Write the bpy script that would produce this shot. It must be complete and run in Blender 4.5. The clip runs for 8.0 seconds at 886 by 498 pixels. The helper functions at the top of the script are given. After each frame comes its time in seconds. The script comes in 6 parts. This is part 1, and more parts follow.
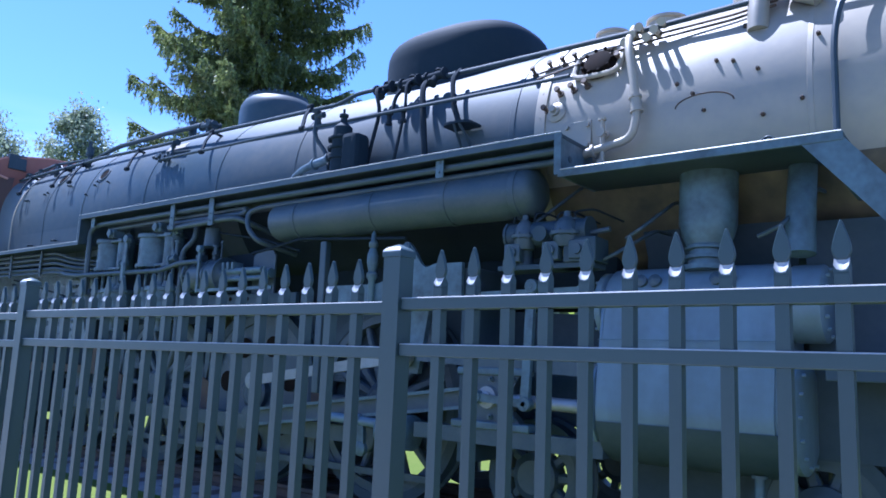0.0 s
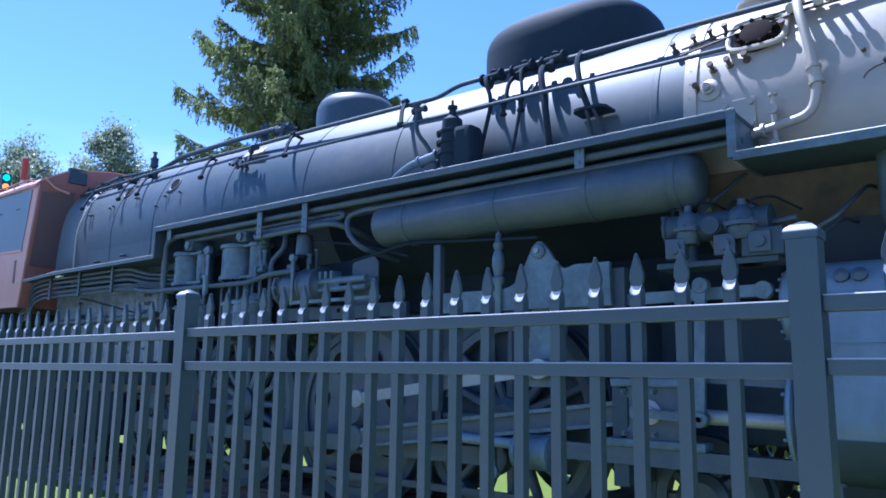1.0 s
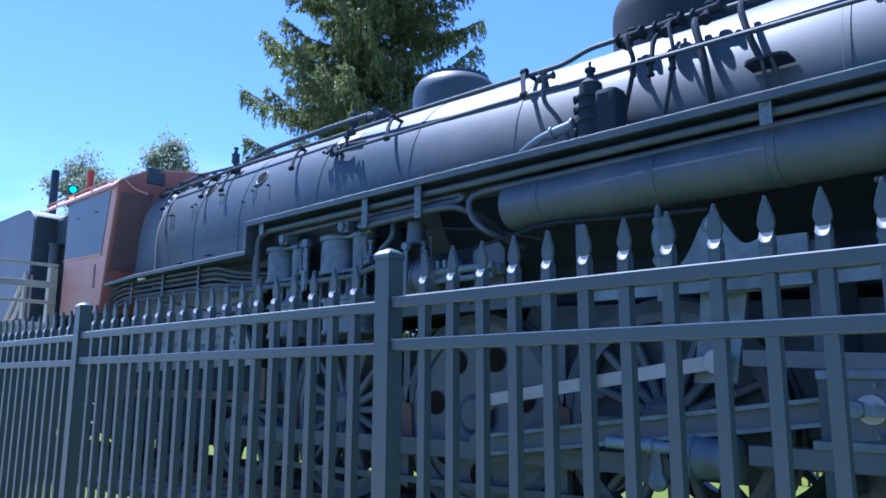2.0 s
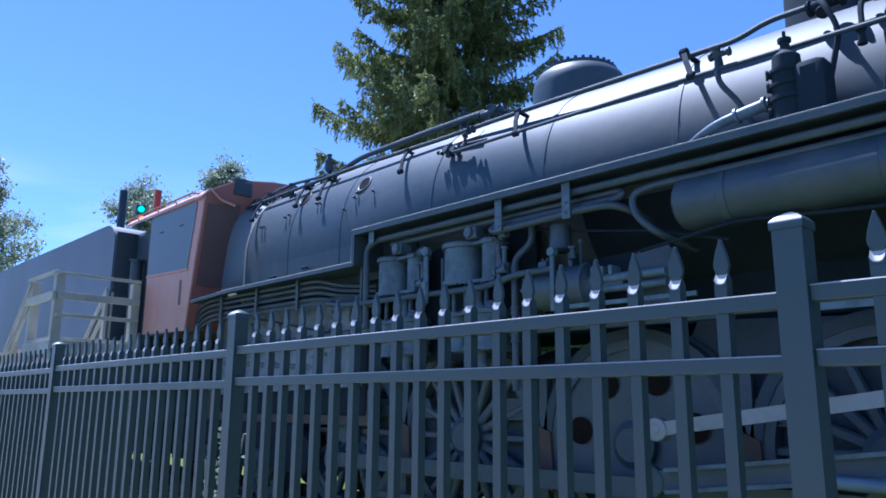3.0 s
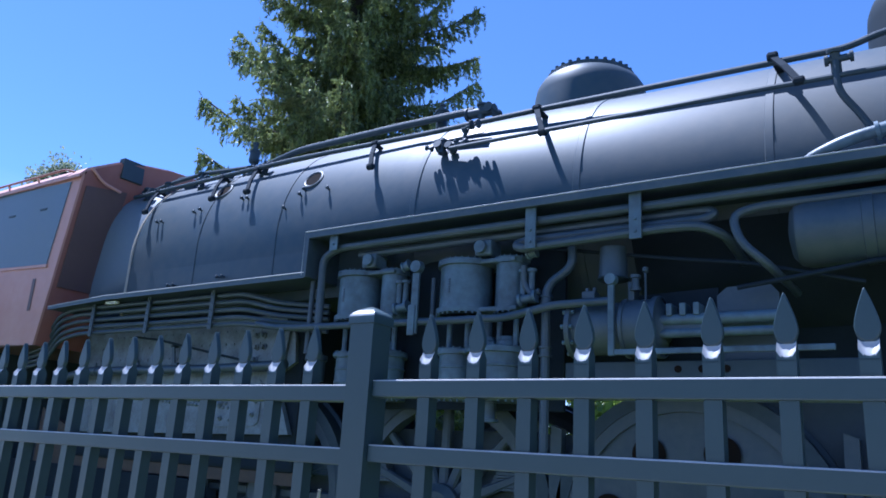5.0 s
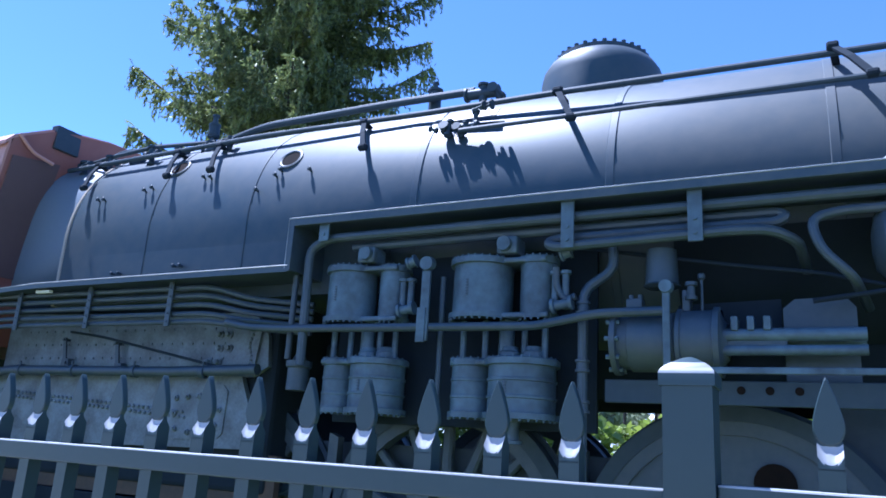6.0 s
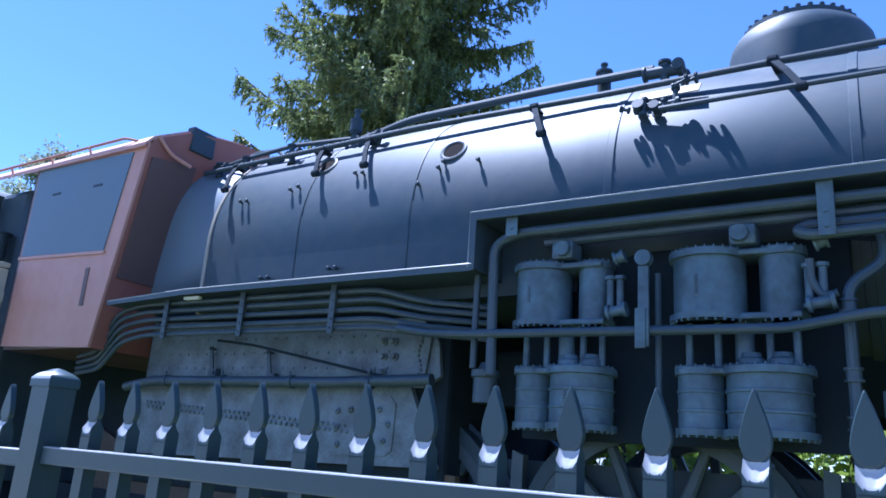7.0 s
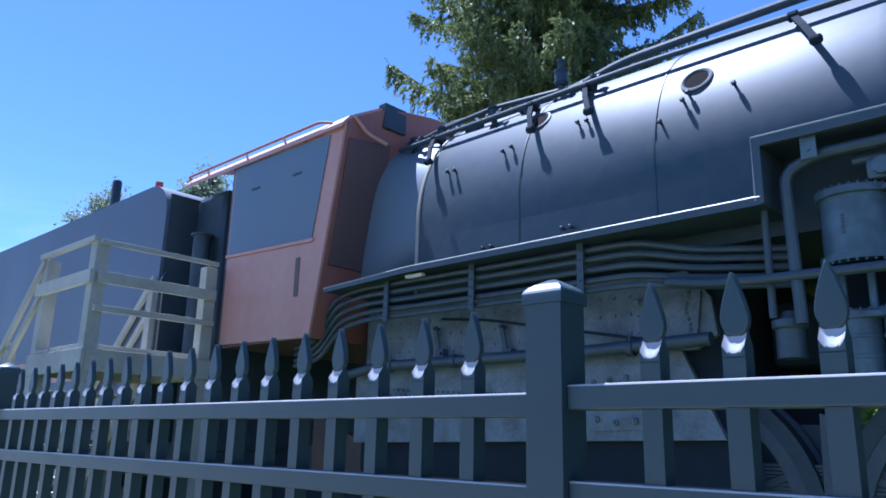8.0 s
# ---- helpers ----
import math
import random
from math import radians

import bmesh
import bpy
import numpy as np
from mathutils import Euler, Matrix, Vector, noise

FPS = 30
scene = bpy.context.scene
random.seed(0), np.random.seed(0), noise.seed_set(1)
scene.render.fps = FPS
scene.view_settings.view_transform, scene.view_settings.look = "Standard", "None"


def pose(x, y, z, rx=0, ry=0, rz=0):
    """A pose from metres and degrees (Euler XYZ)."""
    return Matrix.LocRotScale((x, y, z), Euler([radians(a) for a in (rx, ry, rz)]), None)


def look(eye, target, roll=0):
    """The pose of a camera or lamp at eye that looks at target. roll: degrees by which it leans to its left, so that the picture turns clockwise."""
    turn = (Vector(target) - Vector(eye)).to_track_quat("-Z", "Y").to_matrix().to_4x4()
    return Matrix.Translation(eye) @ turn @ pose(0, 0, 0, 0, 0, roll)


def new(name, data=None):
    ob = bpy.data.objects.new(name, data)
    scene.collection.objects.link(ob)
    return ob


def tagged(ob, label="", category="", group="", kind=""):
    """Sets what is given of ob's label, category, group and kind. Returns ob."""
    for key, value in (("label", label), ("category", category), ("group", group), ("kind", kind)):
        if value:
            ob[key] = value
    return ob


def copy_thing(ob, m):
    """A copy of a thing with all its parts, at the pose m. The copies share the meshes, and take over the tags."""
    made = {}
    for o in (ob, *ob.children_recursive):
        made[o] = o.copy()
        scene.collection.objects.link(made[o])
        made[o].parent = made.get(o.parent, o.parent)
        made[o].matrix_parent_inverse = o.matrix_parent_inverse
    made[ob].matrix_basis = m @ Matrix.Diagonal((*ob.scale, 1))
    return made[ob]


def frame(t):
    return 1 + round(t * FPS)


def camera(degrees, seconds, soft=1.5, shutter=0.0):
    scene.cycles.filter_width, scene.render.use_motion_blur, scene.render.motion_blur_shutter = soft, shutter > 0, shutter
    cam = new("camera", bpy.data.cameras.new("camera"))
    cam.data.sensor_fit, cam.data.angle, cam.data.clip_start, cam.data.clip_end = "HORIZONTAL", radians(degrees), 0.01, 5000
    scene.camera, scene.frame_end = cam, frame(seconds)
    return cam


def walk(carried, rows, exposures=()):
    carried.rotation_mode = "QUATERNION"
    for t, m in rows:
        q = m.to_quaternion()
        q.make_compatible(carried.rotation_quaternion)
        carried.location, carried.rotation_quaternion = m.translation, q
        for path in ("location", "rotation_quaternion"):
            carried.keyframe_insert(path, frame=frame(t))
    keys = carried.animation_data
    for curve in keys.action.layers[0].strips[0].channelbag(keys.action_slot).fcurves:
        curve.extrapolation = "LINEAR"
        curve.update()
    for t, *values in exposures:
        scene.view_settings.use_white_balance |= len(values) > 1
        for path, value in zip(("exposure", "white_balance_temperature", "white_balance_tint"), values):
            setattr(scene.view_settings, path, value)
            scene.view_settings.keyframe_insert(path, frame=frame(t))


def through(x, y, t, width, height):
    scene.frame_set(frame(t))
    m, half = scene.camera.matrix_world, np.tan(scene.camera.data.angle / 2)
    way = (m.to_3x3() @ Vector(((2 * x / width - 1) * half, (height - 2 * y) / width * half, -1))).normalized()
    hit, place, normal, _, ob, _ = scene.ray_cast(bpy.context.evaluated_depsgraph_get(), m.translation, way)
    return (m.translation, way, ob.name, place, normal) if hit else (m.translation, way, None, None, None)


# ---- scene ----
cam = camera(61.0, 8.0, soft=1.7, shutter=0.0)
METRES, EYE, TILT, LEAN, TURN = 8.3, 1.5, 0.0, 0.0, 37.6
ROWS = [
    (0.0, 0.0, 0.0, 0.0, -0.36, 8.8, -2.33),
    (0.5, -0.0544, 0.0396, 0.0042, 0.52, 9.04, -1.45),
    (1.0, -0.107, 0.0746, 0.0019, 1.62, 9.38, -0.83),
    (1.5, -0.1514, 0.1231, -0.0047, 3.27, 9.6, -0.44),
    (2.0, -0.2008, 0.1621, -0.0108, 5.16, 10.13, -0.23),
    (3.5, -0.362, 0.2937, -0.008, 9.28, 12.4, -0.71),
    (4.0, -0.4011, 0.3407, -0.0084, 6.69, 13.24, -1.85),
    (4.5, -0.4414, 0.3863, -0.0078, 1.39, 14.5, -2.9),
    (5.0, -0.4769, 0.4296, 0.003, -4.62, 15.35, -3.21),
    (6.5, -0.586, 0.5624, 0.0265, -11.88, 14.89, -3.54),
    (7.0, -0.6318, 0.6015, 0.0242, -5.91, 15.47, -3.93),
    (7.5, -0.6795, 0.6336, 0.0189, 0.09, 15.0, -3.07),
    (8.0, -0.7231, 0.6723, 0.0097, 5.0, 14.31, -1.26),
]
walk(cam, [(t, pose(0, 0, EYE, TILT, LEAN, TURN) @ pose(METRES * x, METRES * y, METRES * z, 90 + pitch, roll, yaw)) for t, x, y, z, yaw, pitch, roll in ROWS],
     [(0.0, 1.82, 4700, 21), (2.0, 1.77, 4700, 21), (3.5, 1.32, 4750, 20), (4.5, 1.33, 4750, 19), (5.2, 1.53, 4750, 20), (6.5, 1.88, 4700, 21), (7.0, 1.77, 4700, 21), (8.0, 1.46, 4700, 20)])

# ---- light: one high sun and the open sky ----
SUN_TO = Vector((-0.42, 0.03, 1.0)).normalized()
world = bpy.data.worlds.new("sky_world")
scene.world = world
world.use_nodes = True
wn, wl = world.node_tree.nodes, world.node_tree.links
wn.clear()
w_out = wn.new("ShaderNodeOutputWorld")
w_bg = wn.new("ShaderNodeBackground")
w_sky = wn.new("ShaderNodeTexSky")
w_sky.sky_type = "NISHITA"
w_sky.sun_disc = False
w_sky.sun_elevation = math.asin(SUN_TO.z)
w_sky.sun_rotation = math.atan2(SUN_TO.x, SUN_TO.y)
w_sky.air_density = 0.9
w_sky.altitude = 900.0
w_sky.dust_density = 0.1
w_sky.ozone_density = 4.0
w_bg.inputs["Strength"].default_value = 0.072
# thin cirrus, low in the sky
w_tc = wn.new("ShaderNodeTexCoord")
w_map = wn.new("ShaderNodeMapping")
w_map.inputs["Scale"].default_value = (1.2, 1.2, 7.0)
w_noise = wn.new("ShaderNodeTexNoise")
w_noise.inputs["Scale"].default_value = 2.2
w_noise.inputs["Detail"].default_value = 6.0
w_noise.inputs["Distortion"].default_value = 0.6
w_ramp = wn.new("ShaderNodeValToRGB")
w_ramp.color_ramp.elements[0].position = 0.43
w_ramp.color_ramp.elements[1].position = 0.66
w_sep = wn.new("ShaderNodeSeparateXYZ")
w_low = wn.new("ShaderNodeMapRange")
w_low.inputs["From Min"].default_value = 0.29
w_low.inputs["From Max"].default_value = 0.18
w_mul = wn.new("ShaderNodeMath")
w_mul.operation = "MULTIPLY"
w_mix = wn.new("ShaderNodeMixRGB")
w_mix.inputs["Color2"].default_value = (4.9, 5.2, 5.8, 1)
wl.new(w_tc.outputs["Generated"], w_map.inputs["Vector"])
wl.new(w_map.outputs["Vector"], w_noise.inputs["Vector"])
wl.new(w_noise.outputs["Fac"], w_ramp.inputs["Fac"])
wl.new(w_tc.outputs["Generated"], w_sep.inputs["Vector"])
wl.new(w_sep.outputs["Z"], w_low.inputs["Value"])
wl.new(w_ramp.outputs["Color"], w_mul.inputs[0])
wl.new(w_low.outputs["Result"], w_mul.inputs[1])
wl.new(w_mul.outputs["Value"], w_mix.inputs["Fac"])
wl.new(w_sky.outputs["Color"], w_mix.inputs["Color1"])
wl.new(w_mix.outputs["Color"], w_bg.inputs["Color"])
wl.new(w_bg.outputs["Background"], w_out.inputs["Surface"])
sun = new("sun", bpy.data.lights.new("sun", "SUN"))
sun.data.energy = 4.1
sun.data.angle = radians(0.55)
sun.data.color = (1.0, 0.925, 0.82)
sun.matrix_world = look(SUN_TO * 60, (0, 0, 0))


# ---- materials ----
def surface(name, base, alt, rough=0.5, metal=0.0, grain=18.0, blotch=1.6, amount=0.55, bump=0.15, spec=0.5, streak=False, island=0.0, coat=0.0):
    """Two scales of variation between base and alt, varied gloss and a fine relief; streak: runs of dirt downwards."""
    m = bpy.data.materials.new(name)
    m.use_nodes = True
    n, l = m.node_tree.nodes, m.node_tree.links
    b = n["Principled BSDF"]
    tc = n.new("ShaderNodeTexCoord")
    mp = n.new("ShaderNodeMapping")
    mp.inputs["Scale"].default_value = (1, 1, 0.12) if streak else (1, 1, 1)
    l.new(tc.outputs["Object"], mp.inputs["Vector"])
    big = n.new("ShaderNodeTexNoise")
    big.inputs["Scale"].default_value = blotch * (3 if streak else 1)
    big.inputs["Detail"].default_value = 5
    l.new(mp.outputs["Vector"], big.inputs["Vector"])
    fine = n.new("ShaderNodeTexNoise")
    fine.inputs["Scale"].default_value = grain
    fine.inputs["Detail"].default_value = 4
    l.new(tc.outputs["Object"], fine.inputs["Vector"])
    add = n.new("ShaderNodeMath")
    add.operation = "MULTIPLY_ADD"
    add.inputs[1].default_value = 0.4
    l.new(fine.outputs["Fac"], add.inputs[0])
    l.new(big.outputs["Fac"], add.inputs[2])
    ramp = n.new("ShaderNodeMapRange")
    ramp.inputs["From Min"].default_value = 0.52
    ramp.inputs["From Max"].default_value = 0.95
    ramp.inputs["To Max"].default_value = amount
    l.new(add.outputs["Value"], ramp.inputs["Value"])
    mix = n.new("ShaderNodeMixRGB")
    mix.inputs["Color1"].default_value = (*base, 1)
    mix.inputs["Color2"].default_value = (*alt, 1)
    l.new(ramp.outputs["Result"], mix.inputs["Fac"])
    colour = mix.outputs["Color"]
    if island:
        info = n.new("ShaderNodeObjectInfo")
        geo = n.new("ShaderNodeNewGeometry")
        both = n.new("ShaderNodeMath")
        both.operation = "ADD"
        l.new(info.outputs["Random"], both.inputs[0])
        l.new(geo.outputs["Random Per Island"], both.inputs[1])
        hue = n.new("ShaderNodeHueSaturation")
        val = n.new("ShaderNodeMapRange")
        val.inputs["From Max"].default_value = 2.0
        val.inputs["To Min"].default_value = 1 - island
        val.inputs["To Max"].default_value = 1 + island
        l.new(both.outputs["Value"], val.inputs["Value"])
        l.new(val.outputs["Result"], hue.inputs["Value"])
        l.new(colour, hue.inputs["Color"])
        colour = hue.outputs["Color"]
    l.new(colour, b.inputs["Base Color"])
    rr = n.new("ShaderNodeMapRange")
    rr.inputs["To Min"].default_value = max(0.05, rough - 0.12)
    rr.inputs["To Max"].default_value = min(1.0, rough + 0.14)
    l.new(big.outputs["Fac"], rr.inputs["Value"])
    l.new(rr.outputs["Result"], b.inputs["Roughness"])
    b.inputs["Metallic"].default_value = metal
    b.inputs["Specular IOR Level"].default_value = spec
    b.inputs["Coat Weight"].default_value = coat
    b.inputs["Coat Roughness"].default_value = 0.25
    if bump:
        bp = n.new("ShaderNodeBump")
        bp.inputs["Strength"].default_value = bump
        bp.inputs["Distance"].default_value = 0.01
        l.new(add.outputs["Value"], bp.inputs["Height"])
        l.new(bp.outputs["Normal"], b.inputs["Normal"])
    return m


M_JACKET = surface("jacket_paint", (0.028, 0.052, 0.072), (0.105, 0.105, 0.098), 0.52, 0, 9, 0.7, 0.6, 0.06, 0.36)
M_DOME = surface("dome_paint", (0.014, 0.024, 0.034), (0.028, 0.038, 0.048), 0.75, 0, 14, 1.2, 0.6, 0.08, 0.15)
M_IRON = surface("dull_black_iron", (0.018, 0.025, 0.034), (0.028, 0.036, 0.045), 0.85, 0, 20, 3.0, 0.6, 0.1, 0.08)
M_SMOKE = surface("graphite_paint", (0.265, 0.245, 0.205), (0.38, 0.325, 0.235), 0.44, 0.1, 12, 1.1, 0.8, 0.08, 0.5)
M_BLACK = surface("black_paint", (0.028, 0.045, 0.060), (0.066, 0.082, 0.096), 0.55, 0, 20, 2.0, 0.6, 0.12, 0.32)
M_PIPE = surface("pipe_paint", (0.034, 0.054, 0.072), (0.080, 0.094, 0.106), 0.46, 0, 25, 3.0, 0.7, 0.12)
M_GREY = surface("grey_machinery_paint", (0.100, 0.148, 0.182), (0.036, 0.047, 0.056), 0.44, 0, 26, 5.0, 0.9, 0.25)
M_LIGHT = surface("pale_cylinder_paint", (0.145, 0.195, 0.245), (0.09, 0.112, 0.135), 0.46, 0, 14, 1.6, 0.7, 0.08, streak=True)
M_SCORCH = surface("scorched_paint", (0.045, 0.040, 0.034), (0.17, 0.13, 0.075), 0.6, 0, 9, 2.6, 1.0, 0.2)
M_STEEL = surface("bare_rod_steel", (0.26, 0.27, 0.28), (0.15, 0.145, 0.13), 0.4, 0.3, 30, 3.0, 0.6, 0.08)
M_BOX = surface("silver_firebox_paint", (0.165, 0.20, 0.225), (0.055, 0.060, 0.062), 0.46, 0, 48, 5.0, 0.9, 0.45)
M_RUST = surface("rusty_iron", (0.055, 0.042, 0.034), (0.12, 0.075, 0.045), 0.75, 0, 26, 2.2, 0.8, 0.3)
M_CAB = surface("faded_red_cab_paint", (0.45, 0.225, 0.170), (0.53, 0.31, 0.255), 0.5, 0, 10, 0.9, 0.7, 0.06, streak=True)
M_CABDARK = surface("dark_cab_paint", (0.105, 0.066, 0.060), (0.135, 0.085, 0.075), 0.5, 0, 10, 1.2, 0.6, 0.08)
# cab red darkened: the slanted front's shade is in this colour
M_CABDIM = surface("dimmed_cab_red", (0.25, 0.095, 0.070), (0.30, 0.14, 0.11), 0.55, 0, 10, 0.9, 0.7, 0.06, streak=True)
M_BOARD = surface("grey_window_board", (0.115, 0.152, 0.195), (0.15, 0.18, 0.21), 0.5, 0, 30, 1.0, 0.6, 0.06)
M_TENDER = surface("tender_paint", (0.080, 0.098, 0.130), (0.12, 0.135, 0.155), 0.5, 0, 10, 0.6, 0.6, 0.06, streak=True)
M_FENCE = surface("fence_powder_coat", (0.022, 0.042, 0.046), (0.032, 0.054, 0.057), 0.42, 0, 60, 4.0, 0.5, 0.02, 0.5, island=0.08)
# pale metal that paints the sun's glint on fence and board edges
M_GLINT = surface("pale_edge_glint", (0.40, 0.40, 0.39), (0.24, 0.25, 0.25), 0.46, 0.35, 60, 9.0, 0.5, 0.05)
M_WOOD = surface("weathered_lumber", (0.45, 0.445, 0.375), (0.30, 0.285, 0.23), 0.8, 0, 30, 2.2, 0.8, 0.25, 0.3, island=0.15)
M_GRASS = surface("mown_grass", (0.078, 0.112, 0.013), (0.125, 0.142, 0.027), 0.9, 0, 6, 0.25, 0.8, 0.3, 0.15)
M_BLADE = surface("grass_blades", (0.16, 0.25, 0.022), (0.25, 0.30, 0.05), 0.8, 0, 6, 0.8, 0.8, 0, 0.2, island=0.3)
M_GRAVEL = surface("ballast_gravel", (0.22, 0.21, 0.20), (0.12, 0.115, 0.11), 0.9, 0, 40, 5.0, 0.8, 0.8, 0.2, island=0.3)
M_SLEEPER = surface("creosoted_timber", (0.085, 0.065, 0.05), (0.15, 0.12, 0.10), 0.85, 0, 30, 3.0, 0.8, 0.3, 0.2)
M_BARK = surface("spruce_bark", (0.060, 0.052, 0.047), (0.11, 0.100, 0.092), 0.9, 0, 20, 4.0, 0.8, 0.6, 0.2)
M_WHITE = surface("white_paint", (0.75, 0.75, 0.73), (0.6, 0.6, 0.58), 0.5, 0, 20, 2.0, 0.5, 0.05)
M_RED = surface("red_paint", (0.55, 0.045, 0.03), (0.45, 0.05, 0.04), 0.5, 0, 20, 2.0, 0.5, 0.05)
M_HOLE = surface("dark_opening", (0.010, 0.009, 0.009), (0.03, 0.018, 0.012), 0.9, 0, 20, 4.0, 0.6, 0.05, 0.05)



def foliage(name, dark, pale, through=0.45):
    """Leaves: each clump of its own tone, with light that shines through."""
    m = bpy.data.materials.new(name)
    m.use_nodes = True
    n, l = m.node_tree.nodes, m.node_tree.links
    n.clear()
    out = n.new("ShaderNodeOutputMaterial")
    geo = n.new("ShaderNodeNewGeometry")
    tc = n.new("ShaderNodeTexCoord")
    big = n.new("ShaderNodeTexNoise")
    big.inputs["Scale"].default_value = 0.9
    big.inputs["Detail"].default_value = 3
    l.new(tc.outputs["Object"], big.inputs["Vector"])
    mean = n.new("ShaderNodeMath")
    mean.operation = "MULTIPLY_ADD"
    mean.inputs[1].default_value = 0.6
    mean.use_clamp = True
    l.new(geo.outputs["Random Per Island"], mean.inputs[0])
    off = n.new("ShaderNodeMapRange")
    off.inputs["From Min"].default_value = 0.35
    off.inputs["From Max"].default_value = 0.65
    off.inputs["To Max"].default_value = 0.4
    l.new(big.outputs["Fac"], off.inputs["Value"])
    l.new(off.outputs["Result"], mean.inputs[2])
    mix = n.new("ShaderNodeMixRGB")
    mix.inputs["Color1"].default_value = (*dark, 1)
    mix.inputs["Color2"].default_value = (*pale, 1)
    l.new(mean.outputs["Value"], mix.inputs["Fac"])
    d = n.new("ShaderNodeBsdfDiffuse")
    t = n.new("ShaderNodeBsdfTranslucent")
    g = n.new("ShaderNodeBsdfGlossy")
    g.inputs["Roughness"].default_value = 0.45
    l.new(mix.outputs["Color"], d.inputs["Color"])
    l.new(mix.outputs["Color"], t.inputs["Color"])
    a = n.new("ShaderNodeMixShader")
    a.inputs["Fac"].default_value = through
    l.new(d.outputs["BSDF"], a.inputs[1])
    l.new(t.outputs["BSDF"], a.inputs[2])
    c = n.new("ShaderNodeMixShader")
    c.inputs["Fac"].default_value = 0.05
    l.new(a.outputs["Shader"], c.inputs[1])
    l.new(g.outputs["BSDF"], c.inputs[2])
    l.new(c.outputs["Shader"], out.inputs["Surface"])
    return m


M_NEEDLE = foliage("spruce_needles", (0.060, 0.100, 0.050), (0.31, 0.35, 0.10), 0.45)
M_HEDGE = foliage("hedge_leaves", (0.15, 0.23, 0.035), (0.34, 0.42, 0.07))
M_LEAF = foliage("pale_leaves", (0.16, 0.20, 0.14), (0.34, 0.38, 0.25))
M_BOUNCE = surface("pale_bounce_slab", (0.32, 0.312, 0.295), (0.23, 0.225, 0.212), 0.85, 0, 60, 1.2, 0.7, 0.3, 0.3)

M_LAMP = bpy.data.materials.new("green_signal_lamp")
M_LAMP.use_nodes = True
M_LAMP.node_tree.nodes["Principled BSDF"].inputs["Base Color"].default_value = (0.02, 0.4, 0.25, 1)
M_LAMP.node_tree.nodes["Principled BSDF"].inputs["Emission Color"].default_value = (0.05, 0.9, 0.6, 1)
M_LAMP.node_tree.nodes["Principled BSDF"].inputs["Emission Strength"].default_value = 0.6

M_AMBER = M_LAMP.copy()
M_AMBER.name = "orange_signal_lamp"
M_AMBER.node_tree.nodes["Principled BSDF"].inputs["Base Color"].default_value = (0.5, 0.12, 0.02, 1)
M_AMBER.node_tree.nodes["Principled BSDF"].inputs["Emission Color"].default_value = (1.0, 0.28, 0.04, 1)

# ---- mesh helpers ----
def thing(name, label, category, at=(0, 0, 0), group="", kind=""):
    ob = new(name)
    ob.location = at
    ob.empty_display_size = 0.2
    return tagged(ob, label, category, group, kind)


def part(name, bm, material, parent, label="", smooth=True, cut=35):
    """Links a bmesh as one mesh object under a thing or a part."""
    me = bpy.data.meshes.new(name)
    bmesh.ops.recalc_face_normals(bm, faces=bm.faces)
    if smooth:
        flat = bm.faces.layers.int.get("flat")
        for f in bm.faces:
            f.smooth = not (flat and f[flat])
        for e in bm.edges:
            if len(e.link_faces) == 2 and e.calc_face_angle(0) > radians(cut):
                e.smooth = False
    bm.to_mesh(me)
    bm.free()
    me.materials.append(material)
    ob = new(name, me)
    if parent is not None:
        ob.parent = parent
        base = parent
        off = Vector((0, 0, 0))
        while base is not None:
            off += base.location
            base = base.parent
        ob.location = -off
    if label:
        ob["label"] = label
    return ob


def solid(name, bm, material, label, category, kind="", group=""):
    return tagged(part(name, bm, material, None), label, category, group, kind)


def box(bm, x0, x1, y0, y1, z0, z1, bevel=0.0, m=None):
    r = bmesh.ops.create_cube(bm, size=1.0)
    vs = r["verts"]
    bmesh.ops.scale(bm, vec=(abs(x1 - x0), abs(y1 - y0), abs(z1 - z0)), verts=vs)
    bmesh.ops.translate(bm, vec=((x0 + x1) / 2, (y0 + y1) / 2, (z0 + z1) / 2), verts=vs)
    if bevel:
        es = list({e for v in vs for e in v.link_edges})
        g = bmesh.ops.bevel(bm, geom=es, offset=bevel, segments=2, affect="EDGES", profile=0.5)
        vs = list({v for f in g["faces"] for v in f.verts} | set(g["verts"]))
        flat = bm.faces.layers.int.get("flat")
        for f in {f for v in vs for f in v.link_faces}:
            f.normal_update()
            if flat and max(abs(c) for c in f.normal) > 0.999:
                f[flat] = 1
    if m is not None:
        bmesh.ops.transform(bm, matrix=m, verts=[v for v in vs if v.is_valid])
    return bm


def frame_of(d):
    d = d.normalized()
    a = Vector((0, 0, 1)) if abs(d.z) < 0.9 else Vector((0, 1, 0))
    u = d.cross(a).normalized()
    return u, u.cross(d).normalized()


def lathe(bm, origin, axis, profile, seg=32, close=True):
    """A turned body: profile rows are (distance along the axis, radius)."""
    origin, axis = Vector(origin), Vector(axis).normalized()
    u, v = frame_of(axis)
    rings = []
    for h, r in profile:
        rings.append([bm.verts.new(origin + axis * h + (u * math.cos(2 * math.pi * k / seg) + v * math.sin(2 * math.pi * k / seg)) * max(r, 1e-4)) for k in range(seg)])
    for a, b in zip(rings, rings[1:]):
        for k in range(seg):
            bm.faces.new((a[k], a[(k + 1) % seg], b[(k + 1) % seg], b[k]))
    if close:
        bm.faces.new(rings[0])
        bm.faces.new(rings[-1])
    return bm


